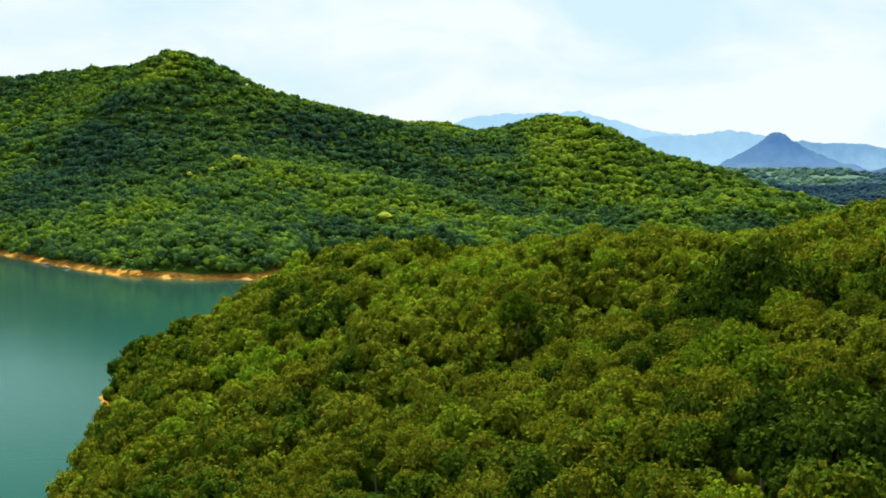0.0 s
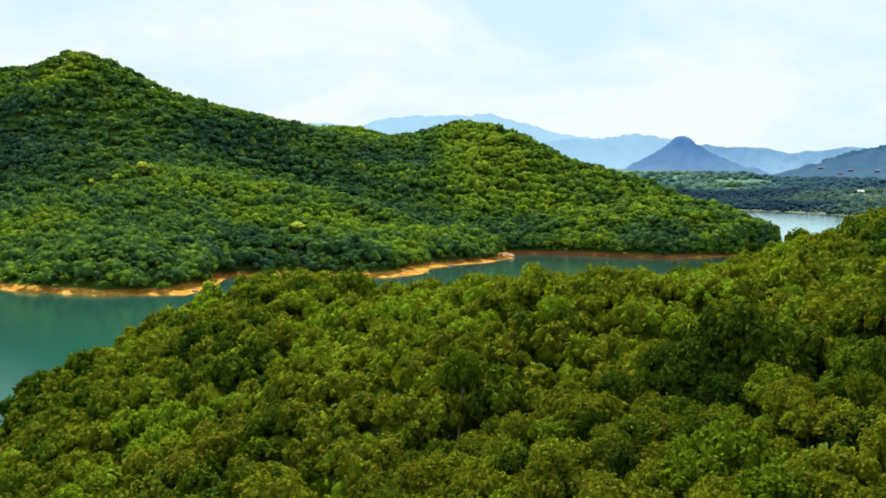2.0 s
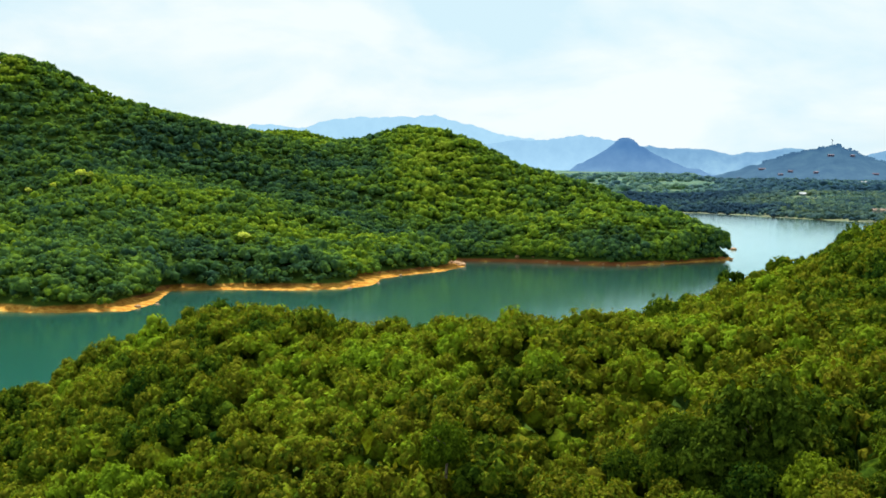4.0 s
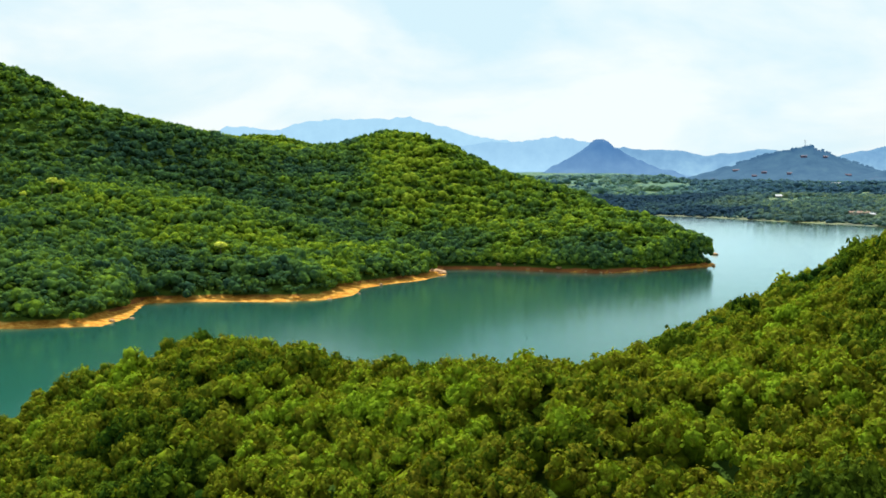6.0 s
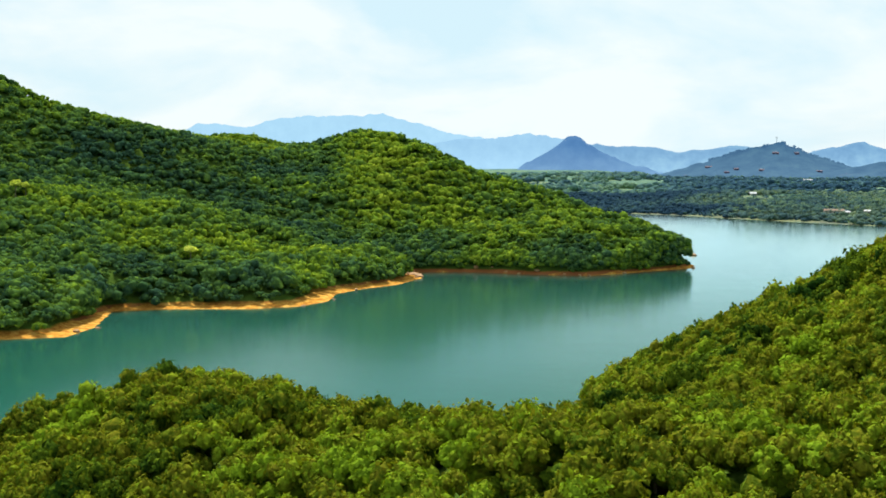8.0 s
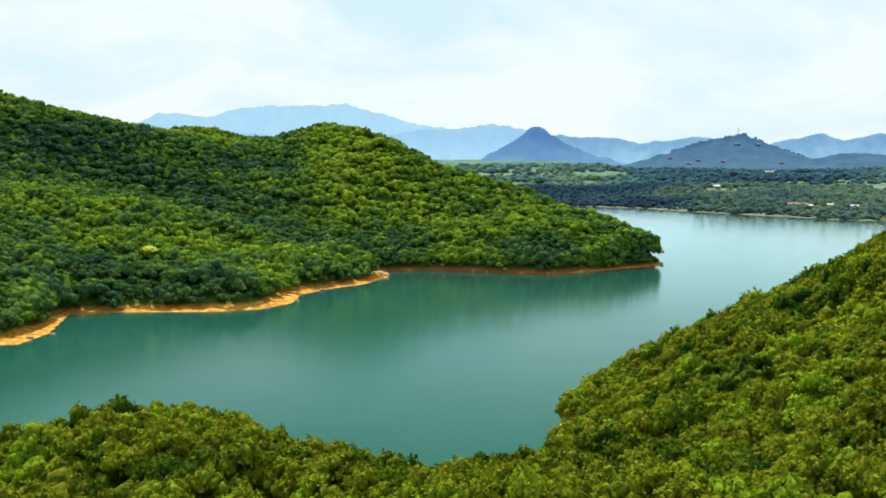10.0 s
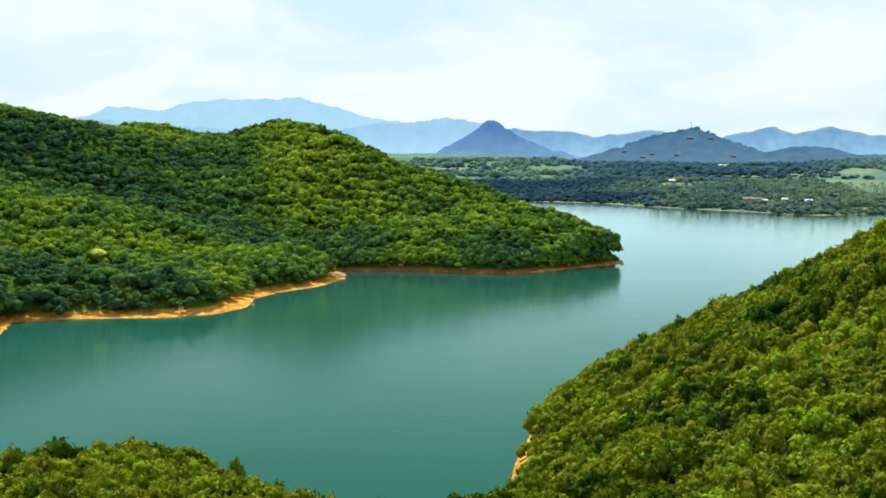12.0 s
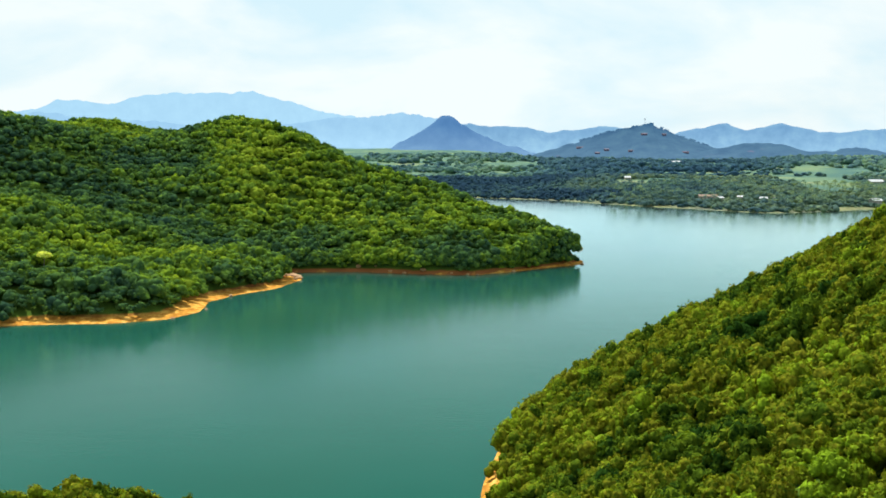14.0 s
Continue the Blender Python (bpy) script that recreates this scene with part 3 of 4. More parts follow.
def scatter(x0, x1, y0, y1, step, seed):
    x0, y0, step = float(x0), float(y0), float(step)
    r = np.random.RandomState(seed)
    xs, ys = np.meshgrid(np.arange(x0, x1, step), np.arange(y0, y1, step))
    xs[1::2] += step / 2
    return (xs + (r.rand(*xs.shape) - 0.5) * step * 0.75).ravel(), (ys + (r.rand(*xs.shape) - 0.5) * step * 0.75).ravel()


# stands of paler, yellower trees (+) and darker evergreens (-); on the hills, sun and shade painted in: x, y, radius,
# shift
TONE_AND_SHADE_SPOTS = [(-60, 585, 55, 0.40), (-25, 562, 35, 0.14), (-100, 640, 45, 0.20), (-128, 690, 35, 0.14), (-143, 390, 40, -0.08), (-195, 335, 50, -0.12), (-215, 400, 55, -0.10), (-110, 415, 30, 0.0), (-152, 409, 4, 0.8), (-251, 449, 5, 0.6), (-139, 516, 6, -0.5), (-245, 450, 45, 0.12),
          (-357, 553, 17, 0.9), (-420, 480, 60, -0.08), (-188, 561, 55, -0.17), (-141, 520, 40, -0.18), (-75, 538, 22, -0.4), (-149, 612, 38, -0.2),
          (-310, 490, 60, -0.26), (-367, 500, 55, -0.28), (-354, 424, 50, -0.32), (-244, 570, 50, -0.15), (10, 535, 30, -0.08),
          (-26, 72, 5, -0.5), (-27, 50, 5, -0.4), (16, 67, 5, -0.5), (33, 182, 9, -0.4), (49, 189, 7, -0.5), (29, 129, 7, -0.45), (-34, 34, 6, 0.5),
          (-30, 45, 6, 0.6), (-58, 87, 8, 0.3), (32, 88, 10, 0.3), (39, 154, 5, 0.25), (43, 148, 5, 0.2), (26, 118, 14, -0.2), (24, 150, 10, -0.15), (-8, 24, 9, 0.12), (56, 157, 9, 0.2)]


def tone_and_shade_at(x, y):
    return sum(k * np.exp(-((x - a) ** 2 + (y - b) ** 2) / (r * r)) for a, b, r, k in TONE_AND_SHADE_SPOTS)


def forest(name, kinds, x, y, z, size, tint, mat, label, seed, tall=1.1, tone_and_shade=None):
    """Many trees in one mesh: kinds are crowns of unit radius."""
    r = np.random.RandomState(seed)
    which = r.randint(len(kinds), size=len(x))
    V, F, C, G, base = [], [], [], [], 0
    shift = tone_and_shade_at(x, y) if tone_and_shade is None else tone_and_shade
    for k, (kv, kf) in enumerate(kinds):
        on = np.flatnonzero(which == k)
        if not len(on):
            continue
        a = r.rand(len(on)) * 6.283
        c, s = np.cos(a)[:, None], np.sin(a)[:, None]
        sz, up = size[on][:, None], (size[on] * tall * (1 + 0.4 * r.rand(len(on))))[:, None]
        wide = (0.82 + 0.36 * r.rand(len(on)))[:, None]
        px = (kv[:, 0] * c * wide - kv[:, 1] * s / wide) * sz + x[on][:, None]
        py = (kv[:, 0] * s * wide + kv[:, 1] * c / wide) * sz + y[on][:, None]
        pz = kv[:, 2] * up + z[on][:, None]
        V.append(np.stack([px, py, pz], -1).reshape(-1, 3))
        F.append((kf[None] + (np.arange(len(on)) * len(kv))[:, None, None]).reshape(-1, 3) + base)
        C.append(np.repeat(tint[on], len(kv)))
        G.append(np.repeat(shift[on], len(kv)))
        base += len(on) * len(kv)
    me = mesh_from(name, np.concatenate(V), np.concatenate(F), [mat], {"tint": np.concatenate(C), "tone_and_shade": np.concatenate(G)})
    return tagged(new(name, me), label, "forest", kind="stuff")


near_kinds = [crown_arrays(40 + i, 16, 1, 1000, 0.066, 0.56 + 0.10 * (i % 3), (0.18, 0.22), 0.72, 0.55, 0.10) for i in range(8)]
close_kinds = [crown_arrays(50 + i, 9, 1, 190, 0.105, 0.60, (0.22, 0.24), 0.80, 0.42, 0.14) for i in range(6)]
slope_kinds = [crown_arrays(60 + i, 10, 1, 110, 0.115, 0.72, (0.24, 0.22), 0.84, 0.34, 0.14) for i in range(6)]
hill_kinds = [crown_arrays(80 + i, 9, 1, 28, 0.14, 0.50 + 0.1 * (i % 3), (0.22, 0.27), 0.92, 0.28, 0.2) for i in range(8)]
back_kinds = [crown_arrays(90 + i, 6, 1, 12, 0.17, 0.55, (0.26, 0.28), 0.96, 0.22, 0.2) for i in range(8)]
far_kinds = [crown_arrays(95 + i, 2, 1, 6, 0.26, 0.7, (0.50, 0.2), 1.0, 0.14, 0.14) for i in range(4)]

# large trees that stand out of the scrub: x, y, top, crown radius, look
SPECIMENS = [(22.6, 18.2, 35.6, 3.6, 5), (25.6, 19.0, 34.4, 2.8, 6), (19.8, 16.6, 33.6, 2.4, 5), (13.3, 50, 34.6, 2.8, 6), (21.8, 1.3, 32.2, 2.7, 7), (24.6, 13, 33.2, 1.8, 7), (27.5, -15, 32.0, 3.0, 6), (2.6, 26, 30.9, 1.9, 7)]

# near bank: the 300 trees along the top of the spur are single things, the rest one stand
here, there = scatter(-110, 75, -48, 118, 2.8, 11), scatter(-110, 230, 118, 440, 4.7, 13)
tx, ty = np.concatenate([here[0], there[0]]), np.concatenate([here[1], there[1]])
ts, _ = bank_height(tx, ty, NEAR_SHORE, NEAR_RIDGES, (0.85, 0.85))
keep = (ts > np.where(ty > 130, 2.5, 2.0)) & (np.hypot(tx - 23, ty + 64) > 10) & (tx > -45 - ty * 0.6) & (tx < np.maximum(46 + 0.1 * ty, 0.43 * ty + 16))
for a, b, _, wide, _ in SPECIMENS:
    keep &= np.hypot(tx - a, ty - b) > wide * 0.5
tx, ty = tx[keep], ty[keep]
tz = ground_height(tx, ty)
rr = np.random.RandomState(12)
odd = rr.rand(len(tx))
big = np.where(ty < 118, 1.15 + 0.95 * rr.rand(len(tx)) ** 1.4 + 0.6 * (odd > 0.95), 2.0 + 1.4 * rr.rand(len(tx)) ** 1.4 + 0.9 * (odd > 0.92))
big = np.where(np.hypot(tx + 5.2, ty - 73.3) < 3.2, np.minimum(big, 1.5), big)
edge = np.clip(1 - (ts[keep] - 2) / 9, 0, 1) * (ty > 185) * (ty < 275)
big = big + 0.8 * edge
hue = rr.rand(len(tx))
lift = np.where(ty < 118, 2.3 + 1.1 * rr.rand(len(tx)), 0.9 + 1.0 * rr.rand(len(tx)))
lift = np.where(np.hypot(tx + 5.2, ty - 73.3) < 3.2, 0.8, lift)


def part(name, me, parent, label=""):
    ob = new(name, me)
    ob.parent = parent
    return tagged(ob, label) if label else ob


def limb_arrays(seed):
    """A tapered trunk with forking limbs, of unit crown radius."""
    r = np.random.RandomState(seed)
    V, F = [], []

    def tube(p, q, a, b, sides=6):
        p, q = np.array(p), np.array(q)
        d = (q - p) / np.linalg.norm(q - p)
        u = np.cross(d, (0.3, 0.9, 0.1))
        u /= np.linalg.norm(u)
        w = np.cross(d, u)
        k = sum(len(v) for v in V)
        t = np.arange(sides) * 2 * math.pi / sides
        ring = np.cos(t)[:, None] * u + np.sin(t)[:, None] * w
        V.append(np.concatenate([p + ring * a, q + ring * b]))
        i = np.arange(sides)
        j = (i + 1) % sides
        F.append(k + np.concatenate([np.stack([i, j, j + sides], -1), np.stack([i, j + sides, i + sides], -1)]))

    lean = (r.rand(2) - 0.5) * 0.2
    tube((-lean[0], -lean[1], -1.7), (lean[0], lean[1], 0.3), 0.075, 0.045)
    for i in range(5):
        a = i * 1.26 + r.rand()
        tube((lean[0], lean[1], 0.26), (0.42 * math.cos(a), 0.42 * math.sin(a), 0.5 + 0.15 * r.rand()), 0.028, 0.010, 5)
    return np.concatenate(V), np.concatenate(F)


order = np.argsort(np.hypot(tx - 13, (ty + 6) * 0.7))
single = np.zeros(len(tx), bool)
single[order[:300]] = True
protos = []
LOOKS = [(leaves_near, "broad green scrub-forest tree with a dense leafy crown")] * 5 + [(leaves_dark, "dark evergreen tree with a deep shaded crown")] * 2 \
    + [(leaves_vivid, "bright light-green tree with a fresh leafy crown")]
for i, (kv, kf) in enumerate(near_kinds):
    tree = new("tree")
    tagged(tree, LOOKS[i][1], "tree", "trees on the near bank")
    crown = mesh_from("crown", kv, kf, [LOOKS[i][0]], {"tint": np.zeros(len(kv))})
    lv, lf = limb_arrays(130 + i)
    part("crown", crown, tree)
    part("trunk", mesh_from("trunk", lv, lf, [bark]), tree, "grey-brown trunk with forking limbs")
    protos.append(tree)
DARK_AT = [(27, -15, 4.4), (27, -22, 4.4), (21.5, 18.5, 3.2), (17, 21, 2.2), (13, 33, 3), (28, 22, 2), (-2, 31, 2.5), (8, 9, 2)]
VIVID_AT = [(21.8, 1.2, 2.6), (17, -12, 2.2), (6, -4, 2.2), (-12, 12, 3), (0, 46, 2.5), (33, 30, 4), (24, 13, 2)]
used = set()
for j in np.flatnonzero(single):
    deep = any(math.hypot(tx[j] - a, ty[j] - b) < r for a, b, r in DARK_AT)
    fresh = any(math.hypot(tx[j] - a, ty[j] - b) < r for a, b, r in VIVID_AT)
    k = int(rr.randint(5))
    if deep or odd[j] < 0.05:
        k = 5 + int(rr.randint(2))
    elif fresh or odd[j] < 0.08:
        k = 7
    if k in (5, 6) and ty[j] > 38:
        big[j] *= 0.8
    m = pose(tx[j], ty[j], tz[j] + lift[j], 0, 0, rr.rand() * 360) @ Matrix.Diagonal((big[j], big[j] * (0.85 + 0.3 * rr.rand()), big[j] * (1.05 + 0.45 * rr.rand()), 1))
    if k not in used:
        used.add(k)
        protos[k].matrix_basis = m
    else:
        ob = copy_thing(protos[k], pose(0, 0, 0))
        ob.matrix_basis = m
for x, y, top, wide, k in SPECIMENS:
    ob = copy_thing(protos[k], pose(0, 0, 0))
    low = max(float(ground_height(x, y)) + 1.4, top - 1.5 * wide)
    tall = (top - low) / 0.95
    ob.matrix_basis = pose(x, y, low, 0, 0, x * 30) @ Matrix.Diagonal((wide, wide, tall, 1))
    tagged(ob, "large dark evergreen tree rising above the scrub" if k < 7 else "bright green broad-leaved tree among darker scrub")
# slender young trees that stand out at the end of the spur
for x, y, top in ((-29.9, 124.4, 20.6), (-25.6, 130, 16.4)):
    ob = copy_thing(protos[7], pose(0, 0, 0))
    foot = float(ground_height(x, y))
    tall = (top - foot) / 2.8
    ob.matrix_basis = pose(x, y, foot + 1.65 * tall, 0, 0, x * 40) @ Matrix.Diagonal((1.25, 1.25, tall, 1))
    tagged(ob, "slender young tree with a narrow light-green crown", "tree", "trees on the near bank")
close = ~single & (np.hypot(tx - 5, ty - 25) < 70) & (ty < 118)
crest = close & (ty > 40)
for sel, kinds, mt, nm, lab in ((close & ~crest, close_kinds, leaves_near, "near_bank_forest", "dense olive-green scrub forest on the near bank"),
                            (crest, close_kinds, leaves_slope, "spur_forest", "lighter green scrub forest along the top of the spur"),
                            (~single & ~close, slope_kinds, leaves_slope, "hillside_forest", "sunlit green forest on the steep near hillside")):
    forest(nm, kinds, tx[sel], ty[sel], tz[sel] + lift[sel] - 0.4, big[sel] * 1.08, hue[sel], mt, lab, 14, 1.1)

# low bushes close the gaps between the trees
bx, by = scatter(-95, 190, -45, 420, 3.7, 85)
bs, bz = bank_height(bx, by, NEAR_SHORE, NEAR_RIDGES, (0.85, 0.85))
keep = (bs > np.where(by > 130, 1.5, 1.2)) & (bx < np.maximum(50 + 0.1 * by, 0.43 * by + 16))
bx, by, bz = bx[keep], by[keep], bz[keep]
rr = np.random.RandomState(86)
forest("undergrowth", far_kinds, bx, by, bz + 0.2 * rr.rand(len(bx)), 1.5 + 1.0 * rr.rand(len(bx)), rr.rand(len(bx)), leaves_slope, "low green bushes filling the forest floor of the near bank", 87, 1.0)

# the same forest goes on behind and beside the camera's way
ox, oy = scatter(-60, 230, -190, 118, 5.6, 81)
os_, oz = bank_height(ox, oy, NEAR_SHORE, NEAR_RIDGES, (0.85, 0.85))
keep = (os_ > 2.0) & ((oy < -50) | (ox > 48 + 0.1 * oy)) & (np.hypot(ox - 23, oy + 64) > 9)
ox, oy, oz = ox[keep], oy[keep], oz[keep]
rr = np.random.RandomState(82)
forest("hinterland_forest", far_kinds, ox, oy, oz + 0.6 + 0.8 * rr.rand(len(ox)), 2.4 + 1.8 * rr.rand(len(ox)) ** 1.5, rr.rand(len(ox)), leaves_slope, "dense olive-green forest over the back of the spur", 83, 1.0)

FLOWERING = [(-151.5, 406, 20.6, 3.0), (-252, 449.5, 47.6, 3.0), (-248.5, 452, 46.2, 2.2), (-262, 441, 41, 2.2), (-273, 437, 38.5, 2.0)]


# west bank: larger trees along the shore, smaller ones over the hills behind
def wood_on(step, seed, low, spread, kinds, nm, lab, stand):
    x, y = scatter(-640, 95, 270, 900, step, seed)
    if stand < 2:
        # closer planting on the scarps and down the bank of the point
        u, v = scatter(-450, 92, 270, 860, step * 0.45, seed + 2)
        e = bank_height(u, v, WEST_SHORE, WEST_RIDGES)
        fall = np.hypot(bank_height(u + 2, v, WEST_SHORE, WEST_RIDGES)[1] - e[1], bank_height(u, v + 2, WEST_SHORE, WEST_RIDGES)[1] - e[1]) / 2
        steep = (fall > 0.85) & (e[0] > 1) | (u > -75) & (v > 495) & (e[0] > 0.5) & (e[0] < 8)
        x, y = np.concatenate([x, u[steep]]), np.concatenate([y, v[steep]])
    s, z = bank_height(x, y, WEST_SHORE, WEST_RIDGES)
    strip = beach_width(x, y)
    keep = (s > 0.6 + 3.5 * np.clip((x - 60) / 12, 0, 1) + strip * (0.38 + 0.5 * value_noise(x, y, 9, 32))) & (x > -y * 0.93 - 20)
    behind = y > np.interp(x, [-640, -500, -362, -300, -285, -230, -215, -125, -60, 40, 90], [650, 640, 612, 640, 850, 850, 790, 735, 690, 640, 660])
    which = np.where(behind, 2, np.where(np.hypot(x, y + 30) < 590, 0, 1))
    keep &= which == stand
    for a, b, _, wide in FLOWERING:
        keep &= np.hypot(x - a, (y - b + 2) * 0.7) > wide + 0.8
    x, y, z, s = x[keep], y[keep], z[keep], (s - strip)[keep]
    r = np.random.RandomState(seed)
    size = (low + spread * r.rand(len(x)) ** 1.7) * np.clip(0.7 + s / 12, 0.65, 1)
    lobe = np.clip((strip[keep] - 1) / 3, 0, 1) * np.clip(1 - s / 30, 0, 1)
    size, z = size * (1 + 0.4 * lobe), z + 1.0 * lobe
    return forest(nm, kinds, x, y, z + 0.9 - 0.25 * size + 1.6 * r.rand(len(x)), size, r.rand(len(x)), leaves_hill, lab, seed + 1, 0.85)


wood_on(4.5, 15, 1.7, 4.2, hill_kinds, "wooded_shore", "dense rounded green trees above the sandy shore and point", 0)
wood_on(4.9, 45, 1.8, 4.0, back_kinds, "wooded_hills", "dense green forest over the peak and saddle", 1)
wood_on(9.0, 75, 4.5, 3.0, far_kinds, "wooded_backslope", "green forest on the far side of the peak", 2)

flowering = leaf_material("foliage_flowering", [(0.0, (0.28, 0.36, 0.05)), (0.5, (0.50, 0.58, 0.11)), (1.0, (0.66, 0.70, 0.22))], 0.1, 0.9, 0.35, 0.85)
for i, (x, y, top, wide) in enumerate(FLOWERING):
    tree = new("tree")
    tagged(tree, "pale yellow flowering tree standing out of dark green forest", "tree", "flowering trees on the wooded bank")
    kv, kf = near_kinds[i]
    part("crown", mesh_from("crown", kv, kf, [flowering], {"tint": np.full(len(kv), 0.5)}), tree)
    lv, lf = limb_arrays(150 + i)
    part("trunk", mesh_from("trunk", lv, lf, [bark]), tree, "grey-brown trunk with forking limbs")
    foot = float(ground_height(x, y))
    tall = max(wide, (top - foot) / 2.7)
    tree.matrix_basis = pose(x, y, top - 0.95 * tall, 0, 0, i * 70) @ Matrix.Diagonal((wide, wide, tall, 1))

# far bank
near_part, back_part = scatter(-120, 760, 960, 1560, 7.2, 18), scatter(-250, 1500, 1560, 3250, 25, 28)
fx, fy = np.concatenate([near_part[0], back_part[0]]), np.concatenate([near_part[1], back_part[1]])
fs, fz = far_height(fx, fy)
wood = value_noise(fx, fy, 130, 33) * 0.6 + value_noise(fx, fy, 50, 34) * 0.4
fields_left = (fy > 1650) & (fx < 0.09 * fy) & (wood < 0.5)
keep = ~fields_left & (fs > 3 + 12 * value_noise(fx, fy, 24, 38) ** 2) & ((wood > 0.34 - 0.25 * (fx < 0.2 * fy - 60)) | (fs < 45) & (fx < 335)) & (fx < fy * 0.47 + 20) & (fx > -0.1 * fy - 30)
for a, b, u, v in ((405, 1078, 60, 16), (580, 2690, 45, 50), (578, 1430, 18, 18), (453, 1118, 14, 12), (282, 1138, 16, 14), (292, 1124, 9, 10), (330, 1098, 10, 12), (312, 1124, 8, 10), (252, 1468, 14, 14), (150, 1208, 22, 9), (235, 1100, 14, 7), (455, 1265, 60, 38), (610, 1400, 60, 30), (420, 1370, 45, 25), (145, 1178, 34, 12), (285, 1062, 10, 8), (335, 1040, 10, 8)):
    keep &= ((fx - a) / u) ** 2 + ((fy - b) / v) ** 2 > 0.6 + 0.8 * value_noise(fx, fy, 22, 35)
fx, fy, fz = fx[keep], fy[keep], fz[keep]
rr = np.random.RandomState(19)
# cloud shade over the left woods is painted as darker leaves
fdark = 0.18 - 0.8 * np.clip((0.17 * fy - fx + 160 * (value_noise(fx, fy, 90, 37) - 0.5)) / 140, 0, 1) * (fy < 1560)
fdark = np.where(fy > 1560, 0.15 - 0.5 * np.clip((fx / fy - 0.07) / 0.05, 0, 1) * np.clip((0.34 - fx / fy) / 0.06, 0, 1), fdark)
fsize, fhue = np.where(fy > 1560, (6.0 + 5.0 * rr.rand(len(fx)) ** 1.8) * (0.8 + 1.0 * value_noise(fx, fy, 240, 36)), 3.6 + 4.2 * rr.rand(len(fx)) ** 1.8), rr.rand(len(fx))
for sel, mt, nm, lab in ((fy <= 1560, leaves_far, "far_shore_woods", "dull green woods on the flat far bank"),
                         (fy > 1560, leaves_hazy, "distant_woods", "blue-green woods on the plain before the mountains, haze painted into their colour")):
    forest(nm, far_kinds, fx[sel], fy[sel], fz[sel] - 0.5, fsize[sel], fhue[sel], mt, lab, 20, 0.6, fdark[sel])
rr = np.random.RandomState(62)
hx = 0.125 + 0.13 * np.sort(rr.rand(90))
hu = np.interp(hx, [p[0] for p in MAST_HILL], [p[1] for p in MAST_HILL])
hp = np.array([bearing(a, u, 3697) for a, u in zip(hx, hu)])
# these trees share the painted haze glow of the hill
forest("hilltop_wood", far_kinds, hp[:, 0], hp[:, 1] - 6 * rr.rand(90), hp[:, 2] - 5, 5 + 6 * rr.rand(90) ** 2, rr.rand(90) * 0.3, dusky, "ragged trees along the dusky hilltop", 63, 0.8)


# ---- rocks along the water line ----
def rock_material():
    m, n, l = material("shore_rock")
    pos = n.new("ShaderNodeNewGeometry").outputs["Position"]
    c = ramp(n, [(0.3, (0.14, 0.075, 0.035)), (0.5, (0.32, 0.18, 0.075)), (0.75, (0.46, 0.31, 0.16))])
    l.new(noise_at(n, l, 0.9, 7.0, 0.65, pos), c.inputs["Fac"])
    p = node(n, "ShaderNodeBsdfPrincipled", Roughness=0.85)
    l.new(c.outputs["Color"], p.inputs["Base Color"])
    b = node(n, "ShaderNodeBump", Strength=0.7, Distance=0.3)
    l.new(noise_at(n, l, 2.5, 6.0, 0.6, pos), b.inputs["Height"])
    l.new(b.outputs[0], p.inputs["Normal"])
    finish(n, l, p.outputs[0])
    return m


stone = rock_material()


def rock_mesh(seed):
    r = np.random.RandomState(seed)
    v, f = BALLS[3]
    v = v.copy()
    for _ in range(7):
        d = r.normal(size=3)
        d /= np.linalg.norm(d)
        cut = 0.55 + 0.3 * r.rand()
        over = np.maximum(v @ d - cut, 0)
        v -= over[:, None] * d * 0.85
    v += (r.rand(len(v), 3) - 0.5) * 0.05
    return mesh_from("rock", v * (1, 0.75, 0.6), f, [stone], smooth=False)


ROCKS = [rock_mesh(200 + i) for i in range(5)]
rr = np.random.RandomState(51)
for x, y, size in [(-65.5, 489, 2.2), (-67, 493, 2.8), (-69.5, 497, 2.3), (-71.5, 501, 3.0), (-73.5, 505, 2.4), (-68, 500, 1.7), (-70, 504.5, 1.6),
                   (-76, 510, 2.2), (-67.5, 485, 1.7), (-73, 497, 2.0), (-41.5, 520, 2.2), (-25.7, 515, 1.3), (-18.8, 512.5, 1.5), (-9.8, 511.5, 1.9), (11.5, 508.6, 1.5),
                   (16, 508.5, 1.1), (34, 522, 1.6), (82, 645, 2.6), (80, 648, 1.6), (72, 558, 1.4), (-33, 518.5, 1.0), (4, 509.3, 1.2),
                   (-151, 300, 1.6), (-148, 309, 1.2), (-95, 374, 1.3), (-88, 396, 1.2), (-86, 431, 1.4), (-250, 302, 1.8), (-268, 313, 2.0), (-300, 336, 1.7)]:
    rock = new("rock", ROCKS[rr.randint(5)])
    rock.matrix_world = pose(x, y, max(float(ground_height(x, y)), 0) + size * 0.12, 0, 0, rr.rand() * 360) @ Matrix.Diagonal((size * 0.85, size * 0.85, size * 0.75, 1))
    tagged(rock, "weathered tan boulder at the edge of the water", "rock", "rocks on the shore")


# ---- far bank: houses, palms, the mast ----
def plain_material(name, dark, light, scale, rough=0.8):
    m, n, l = material(name)
    c = ramp(n, [(0.3, dark), (0.7, light)])
    l.new(noise_at(n, l, scale, 6.0, 0.6), c.inputs["Fac"])
    p = node(n, "ShaderNodeBsdfPrincipled", Roughness=rough)
    l.new(c.outputs["Color"], p.inputs["Base Color"])
    finish(n, l, p.outputs[0])
    return m


